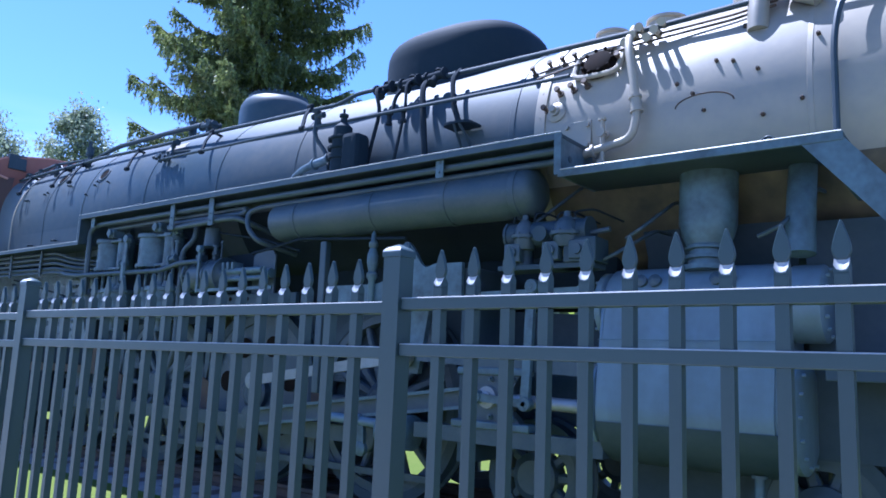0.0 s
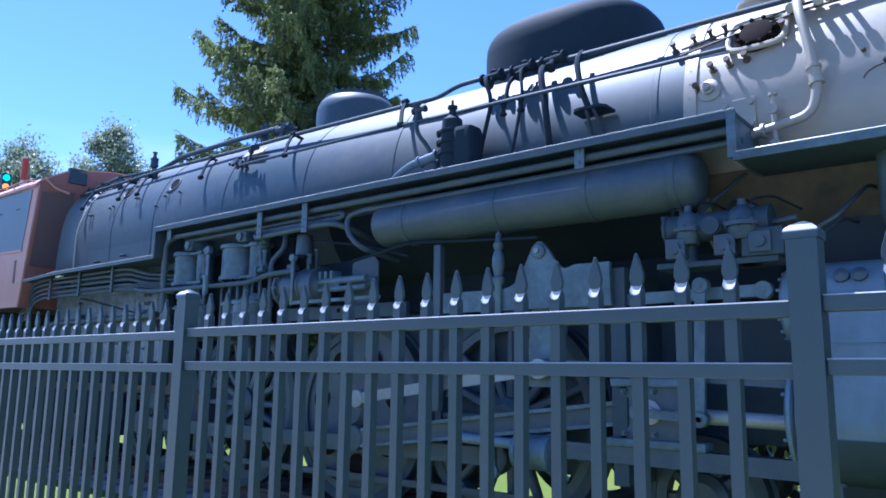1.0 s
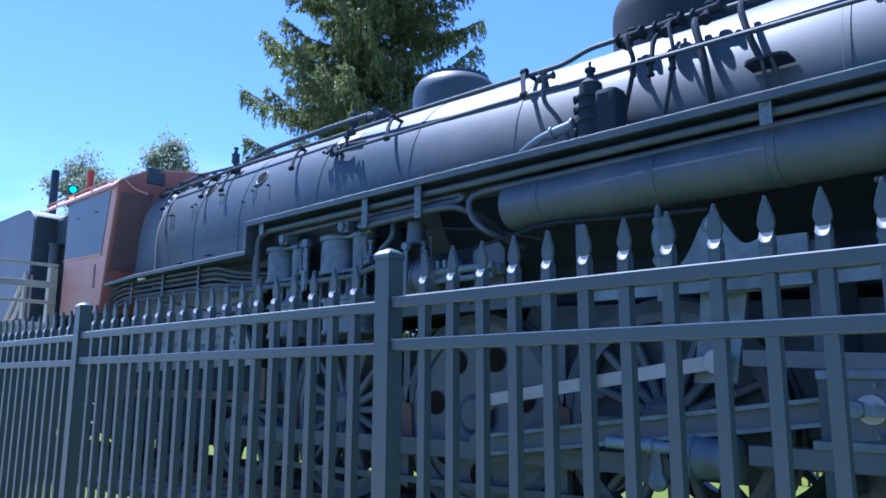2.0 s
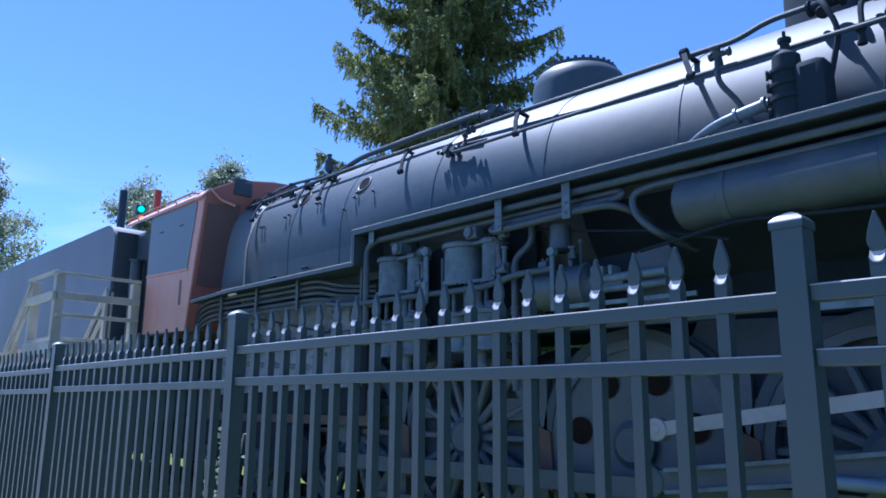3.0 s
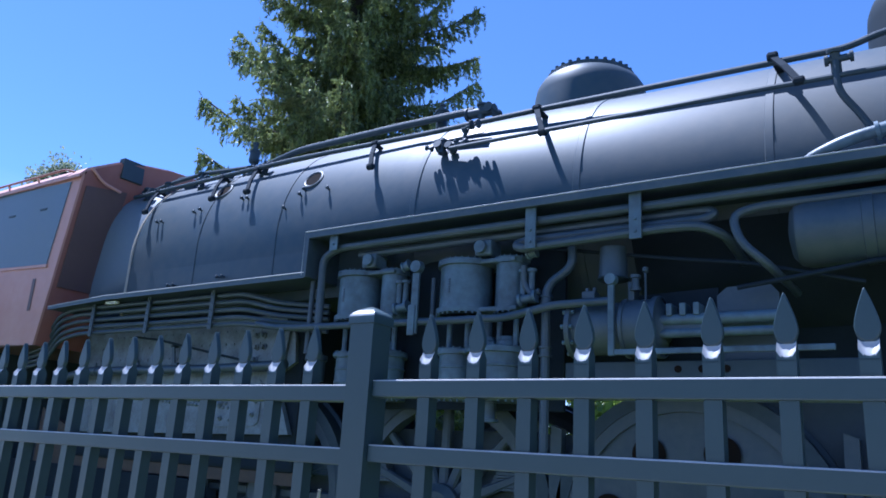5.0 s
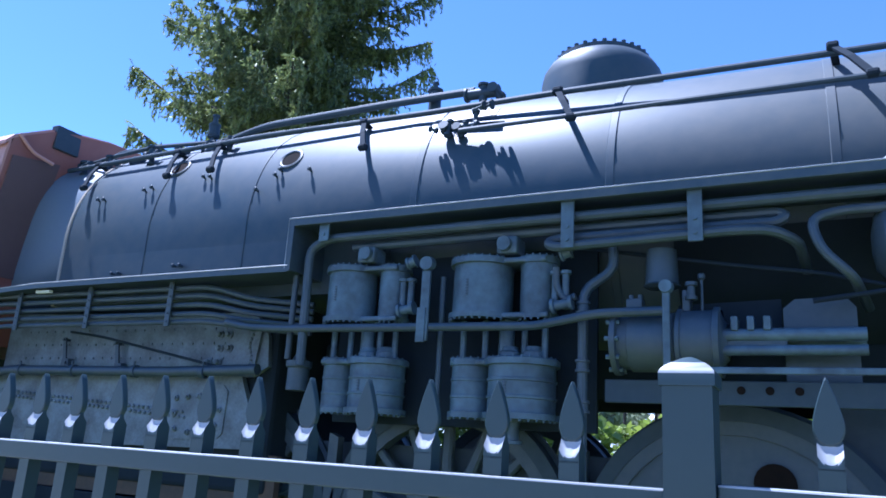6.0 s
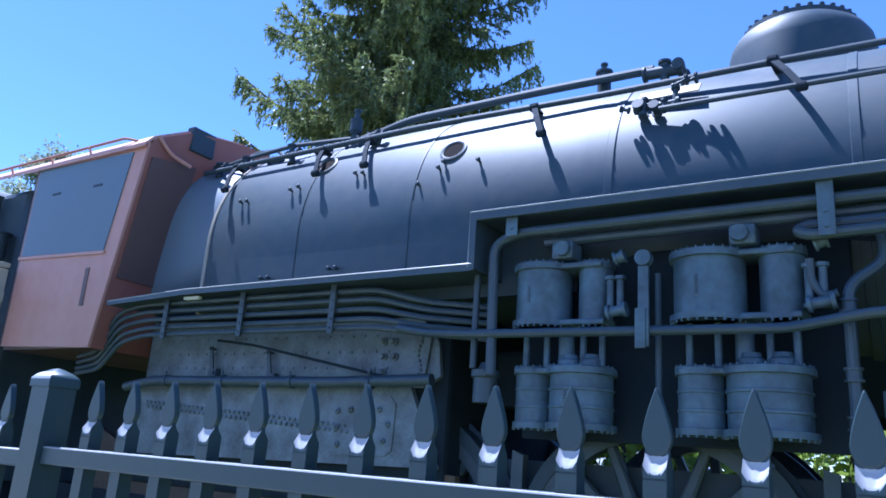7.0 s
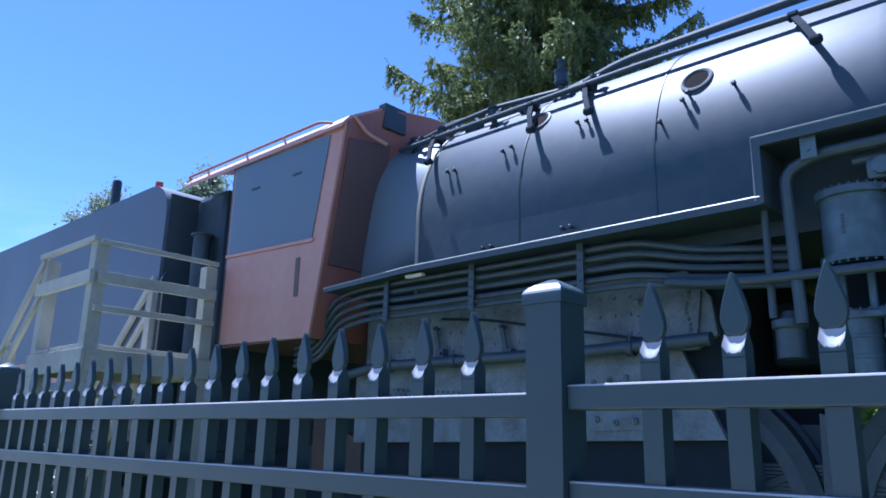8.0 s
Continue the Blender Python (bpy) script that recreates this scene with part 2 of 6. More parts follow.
def rod(bm, p0, p1, r0, r1=None, seg=12):
    p0, p1 = Vector(p0), Vector(p1)
    return lathe(bm, p0, p1 - p0, [(0, r0), ((p1 - p0).length, r0 if r1 is None else r1)], seg)


def tube(bm, pts, r, seg=10, bend=0.0):
    """A pipe along a line of points, its corners rounded by bend."""
    pts = [Vector(p) for p in pts]
    if bend:
        out = [pts[0]]
        for a, b, c in zip(pts, pts[1:], pts[2:]):
            k = min(bend, (b - a).length * 0.45, (c - b).length * 0.45)
            s, e = b + (a - b).normalized() * k, b + (c - b).normalized() * k
            out += [s * (1 - q) ** 2 + b * 2 * q * (1 - q) + e * q * q for q in (0, 0.25, 0.5, 0.75, 1)]
        pts = out + [pts[-1]]
    rings, u = [], None
    for i, p in enumerate(pts):
        d = (pts[min(i + 1, len(pts) - 1)] - pts[max(i - 1, 0)]).normalized()
        u = frame_of(d)[0] if u is None else (u - d * u.dot(d)).normalized()
        v = d.cross(u)
        rings.append([bm.verts.new(p + (u * math.cos(2 * math.pi * k / seg) + v * math.sin(2 * math.pi * k / seg)) * r) for k in range(seg)])
    for a, b in zip(rings, rings[1:]):
        for k in range(seg):
            bm.faces.new((a[k], a[(k + 1) % seg], b[(k + 1) % seg], b[k]))
    bm.faces.new(rings[0])
    bm.faces.new(rings[-1])
    return bm


def prism(bm, outline, axis, a, b):
    """A plate: an outline in the other two axes, drawn out from a to b along 'x', 'y' or 'z'."""
    def at(p, q, w):
        return {"x": (w, p, q), "y": (p, w, q), "z": (p, q, w)}[axis]
    lo = [bm.verts.new(at(p, q, a)) for p, q in outline]
    hi = [bm.verts.new(at(p, q, b)) for p, q in outline]
    n = len(outline)
    bm.faces.new(lo)
    bm.faces.new(hi)
    for k in range(n):
        bm.faces.new((lo[k], lo[(k + 1) % n], hi[(k + 1) % n], hi[k]))
    return bm


def B():
    bm = bmesh.new()
    bm.faces.layers.int.new("flat")
    return bm


# ---- ground ----
bm = B()
n = 80
xs = [-420 + 840 * i / n for i in range(n + 1)]
grid = [[bm.verts.new((x, y, 0.02 * math.sin(x * 0.7) * math.sin(y * 0.5))) for y in xs] for x in xs]
for i in range(n):
    for j in range(n):
        bm.faces.new((grid[i][j], grid[i + 1][j], grid[i + 1][j + 1], grid[i][j + 1]))
solid("ground", bm, M_GRASS, "mown green lawn round the display track", "lawn", "structure")

# unseen pale slab, added to bounce sunlight onto the engine's near side
bm = B()
prism(bm, [(-60, -6.0), (30, -6.0), (30, 1.25), (-60, 1.25)], "z", -0.10, 0.035)
solid("path", bm, M_BOUNCE, "unseen pale slab along the fence, added to bounce light", "path", "structure")

CY = 6.30          # the engine's centre line
RAIL = 0.20        # top of the rails

# ---- fence ----
FENCE_Y, BAY, FIRST_POST = 1.735, 2.44, -1.505


def fence_rise(x):
    return 0.0042 * (x + 5.0) if x > -10 else -0.021


def stack(bm, rows, n=4):
    """A closed body from rows of (height, half width, half depth); n corners."""
    turn = math.pi / n if n == 4 else 0
    k = math.sqrt(2) if n == 4 else 1
    rings = [[bm.verts.new((math.cos(2 * math.pi * q / n + turn) * w * k, math.sin(2 * math.pi * q / n + turn) * d * k, h)) for q in range(n)] for h, w, d in rows]
    for a, c in zip(rings, rings[1:]):
        for q in range(n):
            bm.faces.new((a[q], a[(q + 1) % n], c[(q + 1) % n], c[q]))
    bm.faces.new(rings[0])
    bm.faces.new(rings[-1])
    return bm


def shared(name, first, parent, at, label=""):
    ob = new(name, first.data)
    ob.parent, ob.location = parent, at
    if label:
        ob["label"] = label
    return ob


def fence(bays):
    """Posts with pyramid caps, three rails a bay and nineteen spear pickets a bay."""
    x0 = FIRST_POST + BAY
    t = thing("fence", "dark grey metal fence with square posts and spear-topped pickets", "fence", (x0, FENCE_Y, 0))
    w = 0.0325
    post = part("post", stack(B(), [(-0.05, w, w), (1.812, w, w)]), M_FENCE, None, smooth=False)
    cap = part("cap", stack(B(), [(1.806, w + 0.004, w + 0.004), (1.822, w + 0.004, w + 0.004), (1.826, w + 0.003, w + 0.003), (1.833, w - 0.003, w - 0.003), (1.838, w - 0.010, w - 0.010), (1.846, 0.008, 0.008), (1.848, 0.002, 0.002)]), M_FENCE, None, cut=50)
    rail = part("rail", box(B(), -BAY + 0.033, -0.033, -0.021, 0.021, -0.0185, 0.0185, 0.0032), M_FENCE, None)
    picket = part("picket", stack(B(), [(0.05, 0.0148, 0.0148), (1.704, 0.0148, 0.0148)]), M_FENCE, None, smooth=False)
    spear = B()
    # a shoulder pressed in front and back, and a flat spear point above it
    press = [(0.0, 0.0148), (0.0022, 0.0141), (0.005, 0.0120), (0.0085, 0.0092), (0.0125, 0.0064), (0.017, 0.0046)]
    us = [-1 + 0.25 * q for q in range(9)]
    faces = []
    for s in (-1, 1):
        rows = [[spear.verts.new((u * 0.0148, s * 0.0148, 1.702)) for u in us]]
        rows += [[spear.verts.new((u * 0.0148, s * d, 1.7045 + 0.014 * u * u + 1.75 * h * (1 - 0.45 * abs(u)))) for u in us] for h, d in press]
        rows += [[spear.verts.new((u * 0.0140, s * 0.0042, 1.750)) for u in us]]
        for a, c in zip(rows, rows[1:]):
            for q in range(8):
                spear.faces.new((a[q], a[q + 1], c[q + 1], c[q]))
        faces.append(rows)
    for a, c in zip(faces[0], faces[0][1:]):
        k = faces[0].index(a)
        for q in (0, 8):
            spear.faces.new((a[q], c[q], faces[1][k + 1][q], faces[1][k][q]))
    blade = [(0.0, 1.731), (0.006, 1.732), (0.0115, 1.7355), (0.0158, 1.7415), (0.0182, 1.749), (0.0186, 1.756), (0.0172, 1.766), (0.0145, 1.777), (0.0100, 1.792), (0.0050, 1.806), (0.0014, 1.8155), (0.0, 1.817)]
    outline = blade + [(-w2, z) for w2, z in reversed(blade[1:-1])]
    rim = [[spear.verts.new((w2 * k, d, 1.765 + (z - 1.765) * k)) for w2, z in outline] for d, k in ((-0.0068, 0.93), (-0.0052, 1.0), (0.0052, 1.0), (0.0068, 0.93))]
    spear.faces.new(rim[0])
    spear.faces.new(rim[3])
    for a, c in zip(rim, rim[1:]):
        for q in range(len(outline)):
            r = (q + 1) % len(outline)
            spear.faces.new((a[q], a[r], c[r], c[q]))
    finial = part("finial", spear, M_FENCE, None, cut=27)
    # upward bevels get the pale material: the sun's glint in their colour
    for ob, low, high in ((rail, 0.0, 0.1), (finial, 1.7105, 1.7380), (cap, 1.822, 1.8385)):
        ob.data.materials.append(M_GLINT)
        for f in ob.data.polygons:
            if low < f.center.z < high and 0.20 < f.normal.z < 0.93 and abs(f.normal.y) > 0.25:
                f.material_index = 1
    firsts = {"post": post, "cap": cap, "rail": rail, "picket": picket, "finial": finial}
    used = set()

    def put(name, parent, at, label=""):
        if name not in used:
            used.add(name)
            ob = firsts[name]
            ob.parent, ob.location = parent, at
            if label:
                ob["label"] = label
            return ob
        return shared(name, firsts[name], parent, at, label)

    for k in range(bays + 1):
        x = -k * BAY
        p = put("post", t, (x, 0, fence_rise(x0 + x)))
        put("cap", p, (0, 0, 0))
        if k == bays:
            break
        z = fence_rise(x0 + x - BAY / 2)
        for h in (1.658, 1.5215, 0.18):
            put("rail", t, (x, 0, z + h))
        for q in range(19):
            p = put("picket", t, (x - 0.166 - q * 0.1171, 0, z))
            put("finial", p, (0, 0, 0), "spear point")
    return t


near_fence = fence(14)

# ---- steam locomotive ----
loco = thing("steam_locomotive", "black and grey steam locomotive with a faded red cab, on display", "locomotive", (-6.0, CY, RAIL))


def ring(bm, x, r, cz, deep=0.0, seg=96):
    """One cross-section of the boiler: round on top, and drawn down to straight sides by deep."""
    out = []
    for k in range(seg):
        a = 2 * math.pi * k / seg
        c, s = math.cos(a), math.sin(a)
        y, z = r * c, r * s
        if s < 0 and deep:
            y = y * (1 - deep) + deep * r * (1 if c > 0 else -1) * min(1, abs(c) * 8)
            z = z * (1 - deep) + deep * s * 0.62
        out.append(bm.verts.new((x, CY + y, cz + z)))
    return out


def loft(bm, rows, seg=96, ends=True):
    rings = [ring(bm, *row, seg=seg) for row in rows]
    for a, b in zip(rings, rings[1:]):
        for k in range(seg):
            bm.faces.new((a[k], a[(k + 1) % seg], b[(k + 1) % seg], b[k]))
    if ends:
        bm.faces.new(rings[0])
        bm.faces.new(rings[-1])
    return bm


def shell(x):
    """Radius and centre height of the boiler's jacket at x."""
    rows = [(-12.48, 1.20, 3.37), (-8.95, 1.215, 3.37), (-7.0, 1.115, 3.41), (-5.4, 1.08, 3.42), (-3.02, 1.08, 3.42), (-2.98, 1.10, 3.42), (2, 1.10, 3.42)]
    for a, b in zip(rows, rows[1:]):
        if x <= b[0]:
            q = min(1, max(0, (x - a[0]) / (b[0] - a[0])))
            return a[1] + q * (b[1] - a[1]), a[2] + q * (b[2] - a[2])
    return 1.10, 3.42


def skin(x, z, off=0.0, sign=-1):
    """A point on the near side of the boiler at height z, off metres outside it."""
    r, cz = shell(x)
    d = (z - cz) / r
    c = math.sqrt(max(0, 1 - d * d))
    if z < cz:
        c, d = 1, 0
        return Vector((x, CY + sign * (r + off), z))
    return Vector((x, CY + sign * (r + off) * c, cz + (r + off) * d))


bm = B()
loft(bm, [(-12.50, 1.185, 3.37, 1), (-12.47, 1.20, 3.37, 1), (-8.97, 1.215, 3.37, 1), (-8.95, 1.215, 3.37, 0.6), (-7.0, 1.115, 3.41, 0), (-5.4, 1.08, 3.42, 0), (-3.02, 1.08, 3.42, 0)])
boiler = part("boiler", bm, M_JACKET, loco, "dark blue-grey painted boiler jacket")
bm = B()
loft(bm, [(-3.02, 1.10, 3.42), (0.9, 1.10, 3.42), (1.0, 1.06, 3.42), (1.05, 0.9, 3.42)])
smokebox = part("smokebox", bm, M_SMOKE, loco, "silver-grey graphite painted smokebox")
bm = B()
wrap = []
for q in (0.0, 0.25, 0.5, 0.75, 1.0):
    row = []
    for k in range(64):
        c, sn = math.cos(2 * math.pi * k / 64), math.sin(2 * math.pi * k / 64)
        e = 1.0 - 0.55 * (1 - q)
        y, z = 1.15 * math.copysign(abs(c) ** e, c), (1.14 if sn > 0 else 0.62) * math.copysign(abs(sn) ** e, sn)
        row.append(bm.verts.new((-13.33 + 0.84 * q, CY + y * (0.985 - 0.01 * q), 3.34 + 0.03 * q + z * (0.93 + 0.06 * q))))
    wrap.append(row)
for p, q in zip(wrap, wrap[1:]):
    for k in range(64):
        bm.faces.new((p[k], p[(k + 1) % 64], q[(k + 1) % 64], q[k]))
bm.faces.new(wrap[0])
bm.faces.new(wrap[-1])
part("firebox_back", bm, M_BOARD, loco, "grey sheet between the boiler and the cab")
for x in (-11.42, -10.31, -8.78, -7.38, -6.08, -3.34):
    r, cz = shell(x)
    w, deep = (0.008, 1) if x < -9 else (0.03, 0)
    bm = B()
    loft(bm, [(x - w, r - 0.001, cz, deep), (x - w * 0.8, r + 0.0055, cz, deep), (x + w * 0.8, r + 0.0055, cz, deep), (x + w, r - 0.001, cz, deep)], ends=False)
    part("jacket_band", bm, M_JACKET, boiler)

# added dark sheet: shade under the barrel, below the running boards, as colour
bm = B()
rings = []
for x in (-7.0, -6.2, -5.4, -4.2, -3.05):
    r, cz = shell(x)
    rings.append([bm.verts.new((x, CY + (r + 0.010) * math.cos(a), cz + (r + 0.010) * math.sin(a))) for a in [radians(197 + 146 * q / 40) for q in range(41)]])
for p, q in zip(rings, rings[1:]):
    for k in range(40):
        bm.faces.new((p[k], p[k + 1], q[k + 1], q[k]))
part("barrel_shade", bm, M_IRON, boiler, "added dark sheet for the shade under the barrel")
# domes
bm = B()
rings = []
for h, k in ((4.25, 1.0), (4.70, 1.0), (4.79, 0.992), (4.86, 0.965), (4.91, 0.925), (4.95, 0.865), (4.98, 0.77), (5.005, 0.60), (5.02, 0.35), (5.025, 0.08)):
    ringv = []
    for q in range(72):
        c, sn = math.cos(2 * math.pi * q / 72), math.sin(2 * math.pi * q / 72)
        ringv.append(bm.verts.new((-4.62 + 0.90 * k * math.copysign(abs(c) ** 0.74, c), CY + 0.64 * k * math.copysign(abs(sn) ** 0.74, sn), h)))
    rings.append(ringv)
for p, q in zip(rings, rings[1:]):
    for k in range(72):
        bm.faces.new((p[k], p[(k + 1) % 72], q[(k + 1) % 72], q[k]))
bm.faces.new(rings[-1])
sand_dome = part("sand_dome", bm, M_DOME, loco, "large dark oblong sand dome")
bm = B()
lathe(bm, (-7.74, CY, 4.30), (0, 0, 1), [(0, 0.50), (0.40, 0.50), (0.48, 0.485), (0.55, 0.445), (0.585, 0.40), (0.59, 0.36)], 64)
steam_dome = part("steam_dome", bm, M_JACKET, loco, "round steam dome with a ring of bolts")
bm = B()
lathe(bm, (-7.74, CY, 4.885), (0, 0, 1), [(0, 0.40), (0.035, 0.40), (0.04, 0.38), (0.05, 0.1)], 48)
dome_cover = part("dome_cover", bm, M_BLACK, steam_dome)
for k in range(30):
    a = 2 * math.pi * k / 30
    bm = B()
    rod(bm, (-7.74 + 0.372 * math.cos(a), CY + 0.372 * math.sin(a), 4.915), (-7.74 + 0.372 * math.cos(a), CY + 0.372 * math.sin(a), 4.952), 0.019, seg=6)
    part("bolt", bm, M_BLACK, steam_dome)

# running boards
RB = 4.70
bm = B()
box(bm, -9.52, -2.58, RB, CY - 0.9, 3.185, 3.215, 0.004)
running = part("running_board", bm, M_BLACK, loco, "dark steel running board with a rolled edge")
bm = B()
box(bm, -9.52, -2.58, RB - 0.006, RB + 0.03, 3.165, 3.222, 0.006)
part("edge_strip", bm, M_PIPE, running)
bm = B()
box(bm, -2.60, -0.74, RB, CY - 0.9, 2.905, 2.93, 0.004)
low_board = part("running_board", bm, M_BLACK, loco, "dark lower running board beside the smokebox")
bm = B()
box(bm, -2.60, -0.74, RB - 0.006, RB + 0.02, 2.88, 2.937, 0.006)
part("edge_strip", bm, M_GREY, low_board)
bm = B()
box(bm, -2.612, -2.585, RB, CY - 1.0, 2.90, 3.20, 0.003)
box(bm, -2.63, -2.57, RB - 0.007, RB + 0.012, 2.90, 3.22, 0.004)
part("step_plate", bm, M_GREY, running)
bm = B()
prism(bm, [(-9.52, 2.845), (-9.52, 2.875), (-12.2, 2.862), (-13.20, 2.812), (-13.20, 2.787), (-12.2, 2.835)], "y", RB, CY - 1.1)
rear_board = part("running_board", bm, M_BLACK, loco, "dark running board along the firebox")
bm = B()
prism(bm, [(-9.52, 2.835), (-9.52, 2.88), (-12.2, 2.868), (-13.20, 2.818), (-13.20, 2.782), (-12.2, 2.825)], "y", RB - 0.008, RB)
part("edge_strip", bm, M_PIPE, rear_board)
bm = B()
box(bm, -9.535, -9.505, RB, CY - 1.1, 2.85, 3.20, 0.003)
box(bm, -9.55, -9.50, RB - 0.007, RB + 0.012, 2.84, 3.22, 0.004)
part("step_plate", bm, M_PIPE, running)
# thin pale lips paint the sun's glint on the boards' top edges
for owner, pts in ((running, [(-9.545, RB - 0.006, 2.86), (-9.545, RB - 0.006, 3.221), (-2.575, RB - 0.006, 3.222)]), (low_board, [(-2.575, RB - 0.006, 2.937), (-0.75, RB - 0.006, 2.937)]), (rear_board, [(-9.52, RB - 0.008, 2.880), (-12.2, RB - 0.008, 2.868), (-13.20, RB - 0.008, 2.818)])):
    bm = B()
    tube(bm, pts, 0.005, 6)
    part("bright_lip", bm, M_GLINT, owner, "thin pale lip, a glint painted along the edge")

# cab
bm = B()
prism(bm, [(-14.83, 2.45), (-13.41, 2.42), (-13.07, 4.33), (-14.83, 4.34)], "y", 4.72, 4.745)
cab = part("cab", bm, M_CAB, loco, "faded red cab with a boarded window and slanted front")
bm = B()
prism(bm, [(-14.80, 3.36), (-13.44, 3.31), (-13.26, 4.25), (-14.80, 4.29)], "y", 4.708, 4.73)
part("window_board", bm, M_BOARD, cab, "grey board over the cab window")
bm = B()
prism(bm, [(-14.84, 3.325), (-13.42, 3.275), (-13.41, 3.305), (-14.84, 3.355)], "y", 4.700, 4.73)
part("window_ledge", bm, M_CAB, cab)
arch = [(4.68, 4.31), (4.76, 4.40), (5.10, 4.59), (5.35, 4.66), (5.8, 4.735), (6.3, 4.76), (6.8, 4.735), (7.25, 4.66), (7.50, 4.59), (7.84, 4.40), (7.92, 4.31)]
front = [(4.745, 2.42)] + [(max(4.745, min(7.86, y)), z - 0.03) for y, z in arch] + [(7.86, 2.42)]


def lean(z):
    return -13.41 + (z - 2.42) * (0.34 / 1.91)


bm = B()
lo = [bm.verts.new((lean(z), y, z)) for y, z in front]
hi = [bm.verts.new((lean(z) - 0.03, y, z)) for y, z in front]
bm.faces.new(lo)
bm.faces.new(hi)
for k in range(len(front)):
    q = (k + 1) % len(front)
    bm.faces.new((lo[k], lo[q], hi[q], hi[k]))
part("cab_front", bm, M_CABDIM, cab, "slanted red cab front with shade in its brownish colour")
bm = B()
vs = [bm.verts.new((lean(z) + o, y, z)) for o in (0.004, 0.02) for y, z in ((4.79, 3.06), (5.22, 3.06), (5.28, 4.27), (4.79, 4.20))]
for f in ((0, 1, 2, 3), (4, 5, 6, 7), (0, 1, 5, 4), (1, 2, 6, 5), (2, 3, 7, 6), (3, 0, 4, 7)):
    bm.faces.new([vs[i] for i in f])
part("front_window_board", bm, M_CABDARK, cab, "dark board over the front window", smooth=False)
bm = B()
inner = [(y, z - 0.035) for y, z in arch]
prism(bm, arch + inner[::-1], "x", -15.80, -13.06)
roof = part("roof", bm, M_CAB, cab, "arched faded red cab roof")
bm = B()
box(bm, -14.86, -14.83, 4.72, 7.86, 2.45, 4.34)
part("cab_back", bm, M_CABDARK, cab)
bm = B()
box(bm, -14.83, -13.45, 7.84, 7.87, 2.45, 4.34)
part("cab_side", bm, M_CAB, cab)
bm = B()
box(bm, -14.83, -13.42, 4.75, 7.84, 2.42, 2.46)
part("cab_floor", bm, M_CABDARK, cab)

# tender
tender = thing("tender", "dark blue-grey riveted tender with a curved front corner", "tender", (-21, CY, RAIL))
bm = B()
pts = [(-16.02, 1.5), (-16.02, 4.02), (-16.04, 4.15), (-16.09, 4.25), (-16.17, 4.33), (-16.28, 4.385), (-16.42, 4.41), (-27.0, 4.41), (-27.0, 1.5)]
prism(bm, pts, "y", 4.60, 8.0)
tbody = part("body", bm, M_TENDER, tender)
bm = B()
box(bm, -16.0, -15.35, 4.95, 7.65, 1.4, 4.27, 0.08)
part("bulkhead", bm, M_BLACK, tender, "dark bulkhead at the front of the tender")
bm = B()
box(bm, -27.0, -15.4, 4.75, 7.85, 1.15, 1.5, 0.01)
part("frame", bm, M_BLACK, tender)
bm = B()
box(bm, -26.8, -15.5, 5.30, 7.30, 0.62, 1.15, 0.02)
part("underframe", bm, M_IRON, tender, "dark tank and brake gear under the tender")
bm = B()
box(bm, -27.0, -16.6, 4.592, 4.60, 2.2, 2.5)
part("stripe", bm, M_CAB, tbody, "faded red painted stripe")

bm = B()
box(bm, -16.02, -16.0, 4.63, 7.97, 1.5, 4.25, 0.004)
part("front_sheet", bm, M_BLACK, tender, "dark front sheet of the tender")

# cab fittings
bm = B()
tube(bm, [(-15.72, 4.70, 4.36), (-15.72, 4.675, 4.39), (-13.40, 4.695, 4.41), (-13.28, 4.74, 4.38)], 0.014, 8, 0.05)
grab = part("roof_grab_rail", bm, M_CABDIM, cab, "faded red grab rail along the cab roof")
for x in (-15.35, -14.6, -13.95):
    bm = B()
    rod(bm, (x, 4.71, 4.34), (x, 4.68, 4.405), 0.012, seg=8)
    part("rail_bracket", bm, M_CAB, grab)
bm = B()
box(bm, -13.12, -13.02, 5.15, 5.43, 4.41, 4.66, 0.01)
part("roof_box", bm, M_BLACK, cab, "dark box on the front of the cab roof")
bm = B()
tube(bm, [(-13.06, 4.80, 4.42), (-13.03, 4.95, 4.28), (-12.98, 5.15, 4.22)], 0.018, 8, 0.05)
part("stay", bm, M_CAB, cab)
for x, z in ((-14.40, 3.98), (-13.72, 3.98)):
    bm = B()
    box(bm, x - 0.07, x + 0.07, 4.702, 4.71, z - 0.012, z + 0.012, 0.003)
    part("latch", bm, M_BLACK, cab)
bm = B()
box(bm, -13.66, -13.60, 4.712, 4.722, 2.80, 3.16, 0.003)
part("strip_plate", bm, M_CABDARK, cab)
# handrails along the boiler
bm = B()
tube(bm, [(-13.02, 5.36, 4.235), (-10.5, 5.37, 4.275), (-8.9, 5.37, 4.24), (-7.7, 5.38, 4.24), (-5.62, 5.38, 4.20), (-5.38, 5.39, 4.27), (-4.40, 5.40, 4.27), (-4.20, 5.38, 4.22), (-2.2, 5.38, 4.19), (0.3, 5.36, 4.23)], 0.023, 10, 0.09)
handrail = part("handrail", bm, M_BLACK, loco, "long dark handrail pipe along the boiler")
bm = B()
tube(bm, [(-8.45, 5.10, 3.915), (-6.2, 5.11, 3.895), (-3.2, 5.12, 3.835), (-2.75, 5.14, 3.84)], 0.018, 8, 0.05)
part("lower_rail", bm, M_BLACK, loco, "thin pipe below the handrail")
